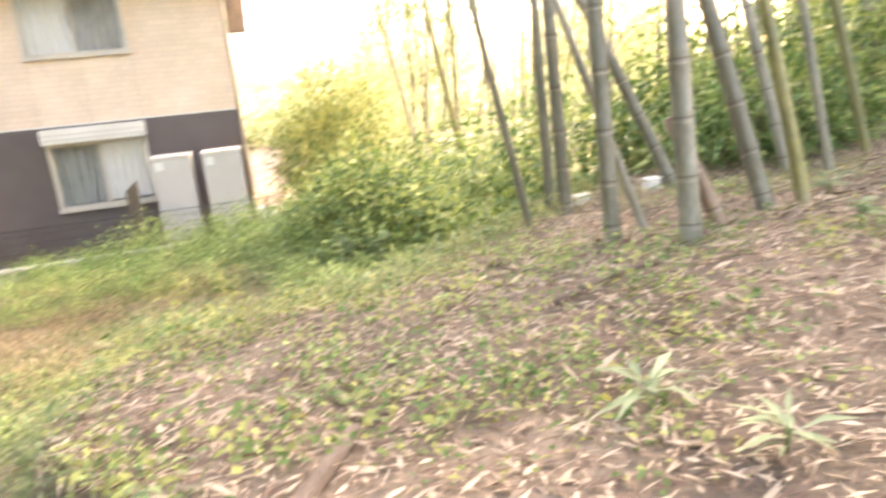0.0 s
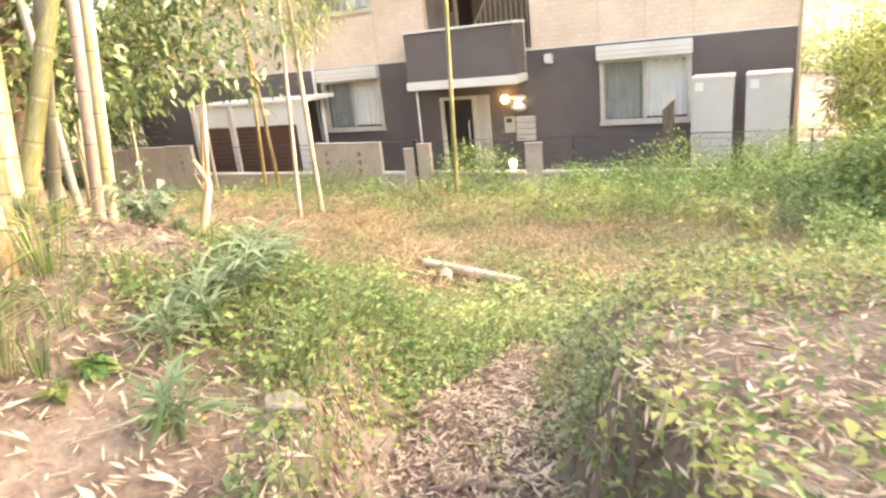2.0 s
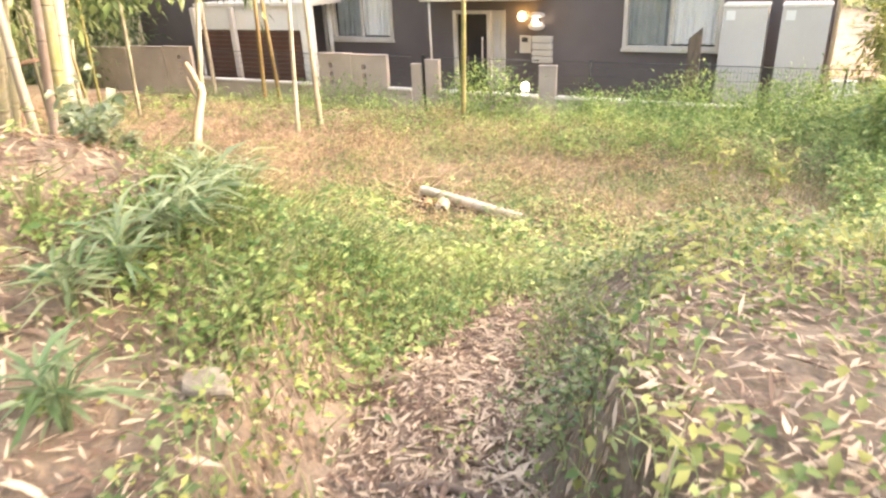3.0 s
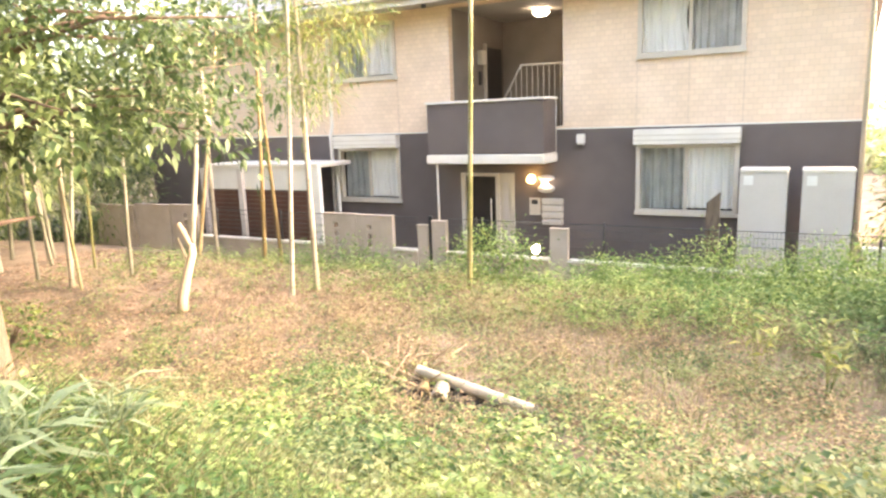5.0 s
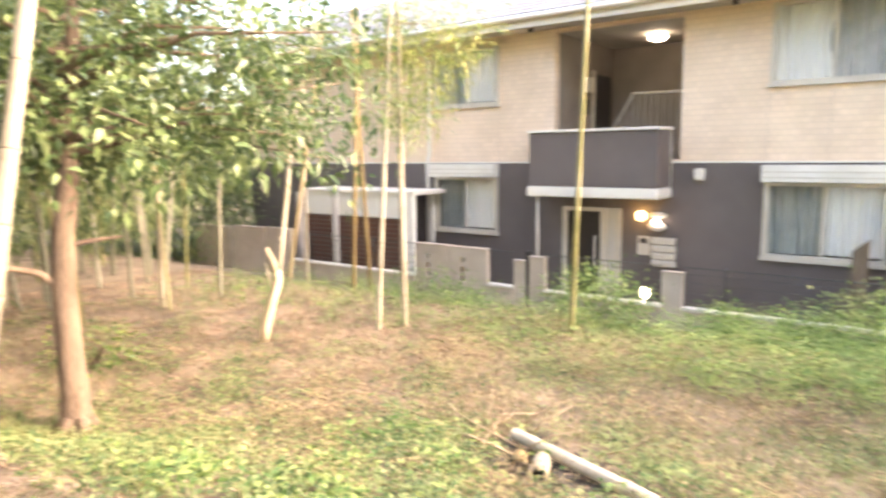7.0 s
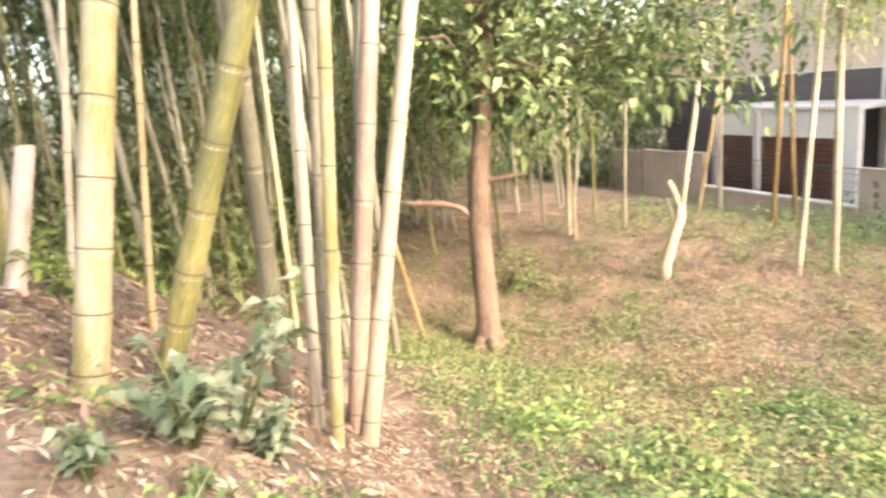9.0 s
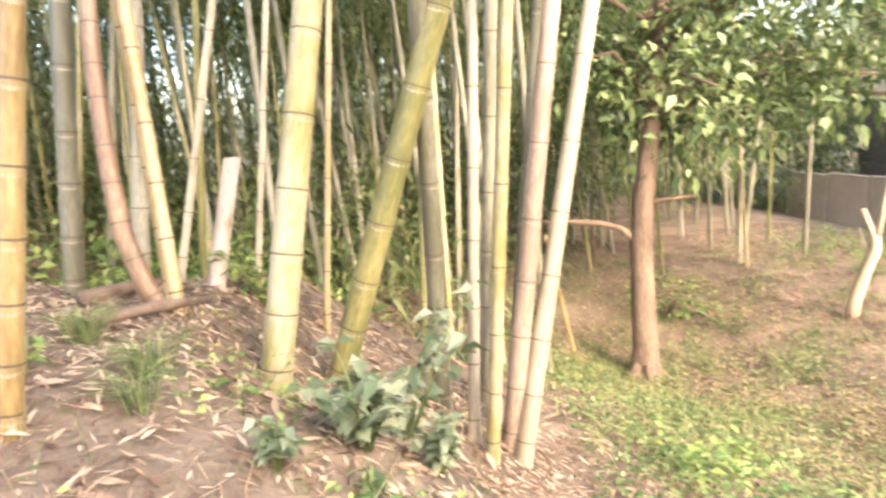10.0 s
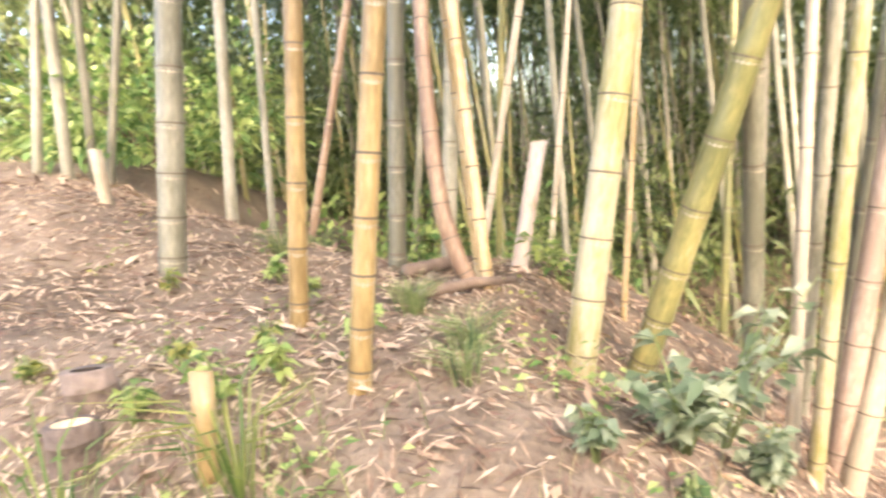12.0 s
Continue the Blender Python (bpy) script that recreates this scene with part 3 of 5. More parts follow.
fence_panel(-9.62, -8.79, 1.42, (-9.3,))
fence_panel(-8.78, -7.91, 1.41, (-8.47,))
fence_panel(-7.34, -7.11, 1.26, ())
fence_panel(-7.02, -6.72, 1.35, ())
fence_panel(-4.66, -4.34, 1.31, ())
fence_panel(-14.3, -13.4, 1.47, (-13.8,))
fence_panel(-15.6, -14.35, 1.45, ())
fence_panel(-17.2, -15.7, 1.40, ())
gate_post = thing("fence_post", -7.06, -1.7, 0.3, "slim dark steel fence post", "post")
box("post", -7.10, -7.03, -1.73, -1.66, 0.2, 1.44, M_DARK, gate_post)
box("post_cap", -7.11, -7.02, -1.74, -1.65, 1.441, 1.46, M_DARK, gate_post)


def wire_fence(x0, x1):
    f = thing("wire_fence", (x0 + x1) / 2, -1.7, 0.8, "dark wire mesh fence on a low beige block wall", "fence")
    box("block_wall", x0, x1, -1.77, -1.63, 0.1, 0.76, M_CONC, f)
    box("wall_cap", x0, x1, -1.79, -1.61, 0.761, 0.80, M_WHITE, f)
    arr = []
    for x in np.arange(x0 + 0.03, x1, 0.052):
        arr.append(tube_arrays([(x, -1.7, 0.8), (x, -1.7, 1.42)], [0.0022] * 2, 4, False))
    put("wire_panel", mesh_np("wires", *joined(arr)), M_MESH, f)["kind"] = "stuff"
    for z in (0.86, 1.02, 1.18, 1.32, 1.42):
        tube("rail_wire", [(x0, -1.7, z), (x1, -1.7, z)], 0.0035 if z < 1.4 else 0.008, M_MESH, f, sides=5)
    for x in np.arange(x0 + 0.6, x1, 1.95):
        tube("post", [(x, -1.68, 0.8), (x, -1.68, 1.46)], 0.02, M_DARK, f)
    return f


wire_fence(-4.33, 1.2)
wire_fence(-7.9, -7.35)
wire_fence(-6.71, -4.67)
wire_fence(-13.39, -9.63)
low = thing("garden_lamp", -5.03, -1.45, 0.35, "short garden path lamp, lit white", "lamp")
tube("pole", [(-5.03, -1.45, 0.3), (-5.03, -1.45, 0.80)], 0.035, M_DARK, low)
part("lamp_head", ball(0.075, -5.03, -1.45, 0.89, 1, 1, 1.25), M_LAMP, low)
board = thing("wooden_stub", -2.05, -1.5, 0.4, "dark brown slanted-top post by the fence", "post")
bm = box_bm(-2.16, -1.96, -1.52, -1.44, 0.3, 1.9, 0.006)
for v in bm.verts:
    if v.co.z > 1.5:
        v.co.z += (v.co.x + 2.06) * 0.9
part("post", bm, M_DEADWOOD, board)
meters = thing("meter_box", 0.2, -1.2, float(height(0.2, -1.2)), "pair of white boxes on a short grey post by the fence", "meter box")
tube("post", [(0.2, -1.17, 0.2), (0.2, -1.17, 1.05)], [0.03, 0.03], M_TANK, meters)
for x, z, y in ((0.17, 1.03, -1.24), (0.22, 0.87, -1.28)):
    b = box("casing", x - 0.18, x + 0.18, y - 0.05, y + 0.06, z, z + 0.135, M_PLATE, meters, bevel=0.015)
    box("lid", x - 0.19, x + 0.19, y - 0.06, y + 0.07, z + 0.136, z + 0.15, M_PLATE, b, bevel=0.005)

for x, y in ((2.0, -10.23), (2.44, -10.37)):
    w = thing("white_box", x, y, float(height(x, y)), "small white wooden box standing among the eastern bamboo", "box", "white boxes")
    z = float(height(x, y)) - 0.03
    box("body", x - 0.05, x + 0.05, y - 0.04, y + 0.04, z, z + 0.10, M_WHITE, w, bevel=0.012)
    box("lid", x - 0.054, x + 0.054, y - 0.044, y + 0.044, z + 0.101, z + 0.112, M_WHITE, w, bevel=0.006)

# ---- bicycle shed at the west end ----
shed = thing("bicycle_shed", -11.5, -0.9, 0.3, "white bicycle shed with red-brown louvred front", "shed")
box("roof_panel", -13.5, -10.03, -1.32, -0.1, 2.34, 2.43, M_WHITE, shed, bevel=0.02)
box("valance", -13.45, -10.4, -1.28, -1.22, 1.84, 2.338, M_PLATE, shed, "white translucent upper panel", bevel=0.01)
for k in range(14):
    box("louvre", -13.4, -10.42, -1.27, -1.23, 0.42 + k * 0.1, 0.505 + k * 0.1, M_LOUVRE, shed, bevel=0.008)
box("end_wall", -10.38, -10.04, -1.30, -1.18, 0.3, 2.338, M_PLATE, shed, "pale end wall", bevel=0.01)
for x in (-12.3, -13.5):
    box("post", x - 0.07, x + 0.07, -1.38, -1.285, 0.3, 2.338, M_TANK, shed)


# ---- bamboo ----
def scatter(n, x0, x1, y0, y1, keep):
    x, y = rng.uniform(x0, x1, n), rng.uniform(y0, y1, n)
    ok = rng.uniform(size=n) < keep(x, y)
    return x[ok], y[ok]


def culm_profile(r, length, gap0, plain):
    """Heights and radii up a culm, with a swollen ridge and groove at each node."""
    z, rr, nodes = [-0.25, 0.0], [r * 1.12, r * 1.08], []
    at, gap = gap0 * 0.45, gap0
    while at < length - 0.1:
        f = 1 - 0.55 * at / max(length, 6.0)
        q = r * f
        nodes.append((at, q))
        z += [at - 0.02, at - 0.006, at, at + 0.008, at + 0.03]
        rr += [q, q * 1.045, q * 0.985, q * 1.06, q * 0.985]
        gap = min(gap * 1.10, 0.42)
        at += gap * rng.uniform(0.92, 1.08)
    return np.array(z + [length]), np.array(rr + [r * (1 - 0.55 * length / max(length, 6.0))]), nodes


def ring_mesh(sides=16):
    an = np.linspace(0, 2 * np.pi, sides, endpoint=False)
    prof = [(1.0, -0.005), (1.03, -0.002), (1.035, 0.002), (1.0, 0.006)]
    V = np.array([(r * math.cos(a), r * math.sin(a), z) for r, z in prof for a in an])
    F = [(i * sides + j, i * sides + (j + 1) % sides, (i + 1) * sides + (j + 1) % sides, (i + 1) * sides + j) for i in range(3) for j in range(sides)]
    me = smooth(mesh_np("node_ring", V, F))
    me.materials.append(M_NODE)
    return me


RING = ring_mesh()
an16 = np.linspace(0, 2 * np.pi, 16, endpoint=False)
BAND = smooth(mesh_np("wax_band", [(k * math.cos(a), k * math.sin(a), z + 0.003 * math.sin(3 * a)) for k, z in ((0.985, -0.022), (1.0, -0.018), (1.0, -0.006)) for a in an16],
                      [(i * 16 + j, i * 16 + (j + 1) % 16, (i + 1) * 16 + (j + 1) % 16, (i + 1) * 16 + j) for i in range(2) for j in range(16)]))
BAND.materials.append(mat("pale_wax_bloom", (0.26, 0.23, 0.17), (0.38, 0.34, 0.27), 8, 0.8, 0.1, 60))


def crown_mesh(n, spread, z0, z1, l=0.13):
    z = rng.uniform(z0, z1, n)
    a = rng.uniform(0, 2 * np.pi, n)
    d = spread * rng.uniform(0.1, 1, n) * (1 - 0.5 * (z - z0) / (z1 - z0))
    P = np.stack([d * np.cos(a), d * np.sin(a), z - 0.3 * d], -1)
    k = rng.integers(0, n // 8, n)
    P = P[k] * [1, 1, 1] + rng.normal(size=(n, 3)) * 0.10
    D = np.stack([np.cos(a), np.sin(a), -0.5 + 0.5 * rng.normal(size=n)], -1)
    me = mesh_np("leaf_crown", *leaves(P, D, l, 0.028))
    me.materials.append(M_BAMLEAF)
    return me


CROWN = crown_mesh(1700, 1.5, 4.3, 8.6, 0.17)


def culm(x, y, lx, ly, r, material, label, length=8.2, bend=0.0, gap=0.19, rings=True, crown=True, hollow=False):
    """One bamboo culm standing at x, y, leaning by lx, ly per metre of height."""
    z0 = float(height(x, y))
    tilt = Vector((lx, ly, 1.0)).to_track_quat("Z", "X").to_matrix().to_4x4()
    z, rr, nodes = culm_profile(r, length, gap, False)
    P = np.stack([bend * (z / 3.0) ** 2 * np.sign(z), np.zeros(len(z)), z], -1)
    V, F = tube_arrays(P, rr, 16, True)
    ob = put("bamboo_culm", smooth(mesh_np("bamboo_culm", V, F)), material)
    ob.matrix_basis = Matrix.Translation((x, y, z0)) @ tilt
    tagged(ob, label, "bamboo", "bamboo culms")
    for zn, q in nodes if rings else ():
        if zn > 3.2:
            break
        ring = new("node_ring", RING)
        ring.parent = ob
        ring.matrix_basis = Matrix.Translation((bend * (zn / 3.0) ** 2, 0, zn)) @ Matrix.Diagonal((q * 1.03, q * 1.03, 0.55, 1))
        wax = new("wax_band", BAND)
        wax.parent = ob
        wax.matrix_basis = Matrix.Translation((bend * (zn / 3.0) ** 2, 0, zn)) @ Matrix.Diagonal((q * 1.012, q * 1.012, 1, 1))
    if crown:
        c = new("leaf_crown", CROWN)
        c.parent = ob
        c.matrix_basis = Matrix.Translation((bend * 4, 0, 0)) @ Matrix.Rotation(rng.uniform(0, 6.28), 4, "Z")
    return ob


GY, GG, ST = "thick green-yellow bamboo culm with pale node rings", "grey-green bamboo culm in the grove", "straw-yellow bamboo culm on the soil bank"
culm(-3.43, -12.10, -0.128, 0.201, 0.051, M_GREEN, GY, gap=0.15)
culm(-3.78, -11.94, 0.076, 0.374, 0.049, M_GREEN, "leaning green-yellow bamboo culm crossing its neighbour", gap=0.16)
culm(-4.12, -11.54, 0.285, 0.012, 0.038, M_GREY, "leaning grey-white bamboo culm", gap=0.19)
culm(-2.76, -12.51, -0.077, 0.163, 0.028, M_STRAW, ST, gap=0.10, bend=-0.03)
culm(-3.10, -12.86, -0.070, 0.118, 0.029, M_STRAW, ST, gap=0.15)
culm(-3.40, -13.55, -0.103, 0.123, 0.050, M_GREY, GG, gap=0.14)
culm(-3.93, -12.88, -0.047, 0.116, 0.038, M_GREY, GG, gap=0.15)
culm(-3.82, -12.50, -0.05, -0.03, 0.016, M_STRAW, "thin straw-coloured bamboo culm", gap=0.17)
culm(-4.65, -12.92, -0.041, 0.128, 0.041, M_GREY, GG)
culm(-4.70, -12.78, -0.064, 0.255, 0.021, M_PALE, "thin leaning pale bamboo cane")
culm(-5.35, -12.56, -0.027, 0.165, 0.020, M_PALE, "thin pale bamboo cane")
culm(-4.68, -13.74, -0.146, 0.273, 0.025, M_RED, "thin leaning reddish bamboo cane")
culm(-4.33, -12.02, -0.156, 0.117, 0.015, M_STRAW, "thin straw-coloured bamboo cane", gap=0.17)
culm(-3.91, -11.44, -0.178, 0.105, 0.025, M_PALE, "slim pale bamboo culm at the clearing's edge", gap=0.2)
culm(-3.84, -11.38, 0.049, 0.099, 0.028, M_GREEN, "slim green bamboo culm at the clearing's edge", gap=0.2)
culm(-4.12, -11.26, -0.055, 0.176, 0.044, M_PINK, "pinkish pale bamboo culm at the clearing's edge", gap=0.19)
culm(-4.06, -11.22, -0.171, 0.266, 0.042, M_PALE, "leaning pale sunlit bamboo culm at the clearing's edge", gap=0.2)
culm(-4.53, -11.31, 0.206, 0.064, 0.031, M_GREY, GG, gap=0.2)
culm(-4.88, -11.11, 0.150, 0.103, 0.041, M_GREY, GG, gap=0.2)
culm(-5.60, -11.55, -0.120, 0.090, 0.026, M_GREEN, "thin green bamboo culm", gap=0.2)


def bent_culm(points, r, material, label):
    """A dead culm that curves up from its foot through the given points."""
    P = np.array(points, float)
    k = np.arange(len(P))
    f = np.linspace(0, len(P) - 1, 60)
    Q = np.stack([np.interp(f, k, P[:, i]) for i in range(3)], -1)
    Q[1:-1] = (Q[:-2] + 2 * Q[1:-1] + Q[2:]) / 4
    step = np.r_[0, np.cumsum(np.linalg.norm(np.diff(Q, axis=0), axis=1))]
    rr = r * (1.1 - 0.3 * step / step[-1])
    V, F = tube_arrays(Q, rr, 14, True)
    ob = put("bamboo_culm", smooth(mesh_np("bamboo_culm", V, F)), material)
    tagged(ob, label, "bamboo", "bamboo culms")
    at = 0.06
    while at < step[-1] - 0.05:
        i = int(np.searchsorted(step, at))
        ring = new("node_ring", RING)
        ring.parent = ob
        d = Vector(Q[min(i + 1, 59)] - Q[i - 1])
        ring.matrix_basis = Matrix.Translation(Q[i]) @ d.to_track_quat("Z", "X").to_matrix().to_4x4() @ Matrix.Diagonal((rr[i] * 1.03, rr[i] * 1.03, 0.5, 1))
        at += 0.13
    return ob


bent_culm(((-3.60, -12.42, 2.70), (-3.61, -12.453, 2.80), (-3.611, -12.502, 2.915), (-3.625, -12.548, 3.087), (-3.652, -12.567, 3.276), (-3.68, -12.575, 3.453), (-3.713, -12.581, 3.649), (-3.76, -12.575, 3.90), (-3.83, -12.56, 4.3)),
          0.031, M_RED, "red-brown dead bamboo culm curving up from its base")
culm(-3.64, -12.42, -0.15, -0.058, 0.024, M_STRAW, "slanting straw-brown bamboo culm beside the dead one", length=3.2, gap=0.16, crown=False)
for x, y, lx, ly, r in ((-4.22, -15.06, -0.136, 0.121, 0.028), (-4.25, -14.88, -0.059, 0.055, 0.034), (-4.40, -14.86, -0.067, 0.066, 0.026),
                        (-4.53, -14.88, -0.156, 0.166, 0.027), (-4.56, -14.12, -0.063, 0.089, 0.035), (-4.52, -13.84, -0.044, 0.068, 0.021)):
    culm(x, y, lx, ly, r, M_GREY, GG, rings=False)
# canes in the yard
for x, y, lx, ly, r, m in ((-9.66, -3.49, 0.03, 0.03, 0.042, M_STRAW), (-9.96, -2.72, -0.03, -0.03, 0.042, M_STRAW), (-7.31, -5.41, 0.044, 0.04, 0.036, M_PALE),
                           (-11.9, -2.6, 0.008, 0.009, 0.045, M_PALE), (-11.3, -3.6, 0.12, 0.12, 0.04, M_STRAW), (-11.15, -6.33, 0.014, 0.025, 0.042, M_PALE),
                           (-7.14, -5.05, -0.003, -0.002, 0.045, M_PALE), (-4.96, -4.30, 0.03, 0.014, 0.040, M_GREEN)):
    culm(x, y, lx, ly, r, m, "pale slender bamboo cane standing in the grassy yard", length=7.5, gap=0.3, crown=False)
culm(-8.41, -9.76, -0.042, -0.173, 0.022, M_STRAW, "thin leaning dead bamboo stick", length=1.5, crown=False, rings=False)
# culms on the east side
EAST = (
    (3.85, 0.15, -0.185, 0.046, 0.064, M_GREY),
    (3.63, -3.35, -0.159, 0.050, 0.059, M_GREEN),
    (5.11, 2.02, 0.011, -0.004, 0.073, M_GREY),
    (1.55, -10.42, -0.178, 0.071, 0.024, M_GREY),
    (4.96, -3.00, 0.023, -0.011, 0.083, M_GREEN),
    (1.74, -10.53, -0.037, 0.018, 0.041, M_GREY),
    (1.90, -9.98, -0.025, 0.012, 0.035, M_GREY),
    (1.54, -11.41, 0.0, 0.10, 0.040, M_GREY),
    (1.76, -11.33, -0.294, 0.178, 0.022, M_GREY),
    (2.60, -10.39, -0.388, 0.241, 0.041, M_GREY),
    (1.72, -11.75, -0.02, 0.09, 0.047, M_GREY),
    (2.00, -11.58, -0.343, 0.266, 0.037, M_RED),
    (2.31, -11.52, -0.214, 0.179, 0.044, M_GREY),
    (2.45, -11.61, -0.155, 0.146, 0.032, M_GREEN),
    (3.24, -10.67, -0.191, 0.173, 0.036, M_GREY),
    (3.04, -11.19, -0.133, 0.134, 0.025, M_GREY),
    (3.64, -10.88, -0.158, 0.172, 0.032, M_GREEN),
)
for x, y, lx, ly, r, m in EAST:
    culm(x, y, lx, ly, r, m, "grey-green bamboo culm in the eastern clump", rings=r > 0.035, length=0.55 if m is M_RED else 8.2, crown=m is not M_RED)
# sawn stumps
def stump(x, y, lx, ly, r, h, material, label, wall=0.012, depth=0.2):
    s = thing("bamboo_stump", x, y, float(height(x, y)), label, "stump", "bamboo stumps")
    z = float(height(x, y))
    an = np.linspace(0, 2 * np.pi, 20, endpoint=False)
    prof = [(r * 1.15, -0.12), (r * 1.05, 0), (r, h * 0.5), (r * 1.04, h * 0.52), (r, h * 0.56), (r * 0.98, h), (r * 0.98 - wall, h), (r * 0.95 - wall, h * depth), (0.001, h * depth - 0.004)]
    V = np.array([(x + lx * max(q, 0) + p * math.cos(a), y + ly * max(q, 0) + p * math.sin(a), z + q + (0.006 * math.cos(a) * (q == h))) for p, q in prof for a in an])
    F = [(i * 20 + j, i * 20 + (j + 1) % 20, (i + 1) * 20 + (j + 1) % 20, (i + 1) * 20 + j) for i in range(len(prof) - 1) for j in range(20)]
    put("stump_wall", smooth(mesh_np("stump", V[:140], F[:120])), material, s)
    put("hollow", smooth(mesh_np("hollow", V[120:], [[i - 120 for i in f] for f in F[120:]])), M_HOLLOW if depth < 0.5 else M_PALEWOOD, s, "decayed hollow with its shade put into the colour" if depth < 0.5 else "pale cut face")
    return s


stump(-2.57, -13.11, 0.02, 0.0, 0.060, 0.085, M_STUMP, "weathered hollow bamboo stump cut near the soil", 0.024, -0.5)
stump(-2.44, -13.04, 0.0, 0.02, 0.056, 0.075, M_STUMP, "weathered bamboo stump with a pale cut face", 0.014, 0.7)
stump(-2.45, -12.71, -0.06, 0.07, 0.024, 0.22, M_STRAW, "short pale sawn bamboo stub")
stump(-3.973, -12.38, -0.25, 0.22, 0.034, 0.49, M_PINK, "pinkish-white sawn bamboo stump, waist high")
stump(-3.9, -14.3, 0.1, 0.1, 0.03, 0.25, M_PALE, "short broken bamboo stub")

# far grove: three culm shapes repeated
protos = []
for r, m in ((0.042, M_GREY), (0.034, M_GREY), (0.026, M_GREEN)):
    z, rr, _ = culm_profile(r, 9.0, 0.26, True)
    V, F = tube_arrays(np.stack([0 * z, 0 * z, z], -1), rr, 8, True)
    me = smooth(mesh_np("far_culm", V, F))
    me.materials.append(m)
    protos.append(me)
gx, gy = scatter(300, -21, -5.6, -21, -7.2, lambda x, y: np.where((y < -10.2 + 0.0 * x) | (x < -10.5), 0.75, 0.0) * np.where((x > -6.3) & (y > -12.6), 0.0, 1.0))
hx, hy = scatter(70, -17.5, -10.8, -9.8, -4.8, lambda x, y: 0.7 + 0 * x)
ex, ey = scatter(70, 4.2, 13, -13.5, -6.0, lambda x, y: 0.8 + 0 * x)
bx, by = scatter(26, 3.0, 9.5, -5.0, 4.0, lambda x, y: 0.8 + 0 * x)
ex, ey = np.r_[ex, bx], np.r_[ey, by]
for x, y in zip(np.r_[gx, hx, ex], np.r_[gy, hy, ey]):
    ob = new("bamboo_culm", protos[rng.integers(3)])
    ob.matrix_basis = Matrix.Translation((x, y, float(height(x, y)) - 0.1)) @ Matrix.Rotation(rng.normal() * 0.07, 4, "X") @ Matrix.Rotation(rng.normal() * 0.07, 4, "Y")
    tagged(ob, "slender bamboo culm in the shaded grove", "bamboo", "grove bamboo")
    if rng.uniform() < 0.6:
        c = new("leaf_crown", CROWN)
        c.parent = ob
        c.matrix_basis = Matrix.Rotation(rng.uniform(0, 6.28), 4, "Z")


def cloud(n, centre, size, l, w, clumps, spread):
    """Leaves gathered in clumps inside an ellipsoid, denser to its outside."""
    c = unit(rng.normal(size=(clumps, 3))) * (rng.uniform(0.25, 1, (clumps, 1)) ** 0.5) * np.array(size) + np.array(centre)
    k = rng.integers(0, clumps, n)
    off = rng.normal(size=(n, 3)) * spread
    P = c[k] + off
    D = off + (P - np.array(centre)) * 0.15 + rng.normal(size=(n, 3)) * spread * 0.6
    return leaves(P, D, l * rng.uniform(0.6, 1.3, n), w * rng.uniform(0.7, 1.2, n))


grove = [cloud(5200, (cx, cy, cz), (3.2, 3.2, 1.7), 0.16, 0.03, 170, 0.28) for cx, cy, cz in ((-12, -13, 4.6), (-14, -18, 4.2), (-17, -11, 4.4), (-10.5, -17.5, 5.2), (-19, -15, 5), (-16, -7, 4.6), (-8.5, -15.2, 5.4), (-20, -8, 3.4), (-13, -10.2, 5.6))]
grove += [cloud(5200, (cx, cy, cz), (3.0, 3.0, 2.6), 0.30, 0.07, 120, 0.45) for cx, cy, cz in ((-23, -6, 3), (-24, -11, 3.2), (-24, -16, 3.2), (-22, -21, 3.2), (-17, -24, 3.5), (-12, -24, 3.5), (-7, -23, 4), (-23, -9, 7), (-23, -14, 7), (-20, -20, 7), (-13, -23, 7.5), (-8, -20, 7), (-21, -3, 3), (-25, -13, 5))]
grove += [cloud(2600, (cx, cy, cz), (2.2, 2.2, 1.3), 0.2, 0.045, 90, 0.3) for cx, cy, cz in ((-13, -7.5, 3.2), (-15, -6, 2.8), (-16.5, -8.5, 2.6), (-18, -4, 3), (-20, -1, 3.5), (-19, 2.5, 2.6), (-22, 1, 4.5), (-24, 4, 3), (-17.5, -1.5, 1.8), (-21, -4, 1.6), (-18, 0.5, 4.8), (-12, -8.6, 4.2), (-19, -6, 4.6), (-8.5, -12.5, 1.6), (-10, -14, 2.2), (-9, -16.5, 2.8), (-12, -12, 2.4), (-11, -15.5, 3.4), (-7.5, -17.5, 3.4), (-12.5, -9.8, 2.6), (-14.5, -12, 2.2), (-13, -17, 2.6))]
grove += [cloud(7500, (cx, cy, cz), (2.6, 2.6, 1.8), 0.2, 0.05, 160, 0.35) for cx, cy, cz in ((-18.5, 1.5, 1.8), (-19, -1.5, 1.6), (-21, 3.5, 3.2), (-4, -23, 4.5), (-6.5, -21, 3.0), (-1, -24, 4.0))]
grove += [cloud(3200, (cx, cy, 1.4), (2.6, 2.6, 1.0), 0.15, 0.04, 90, 0.3) for cx, cy in ((-19, -12), (-17, -16), (-21, -9), (-15, -20), (-11, -20), (-20, -19))]
grove += [cloud(4200, (cx, cy, cz), (2.0, 2.0, 1.6), 0.2, 0.05, 110, 0.3) for cx, cy, cz in ((7, -9.5, 3.6), (9, -11, 4), (6.4, -11.6, 4.6), (10, -8, 4), (8, -12.5, 3), (11.5, -10, 3.4))]
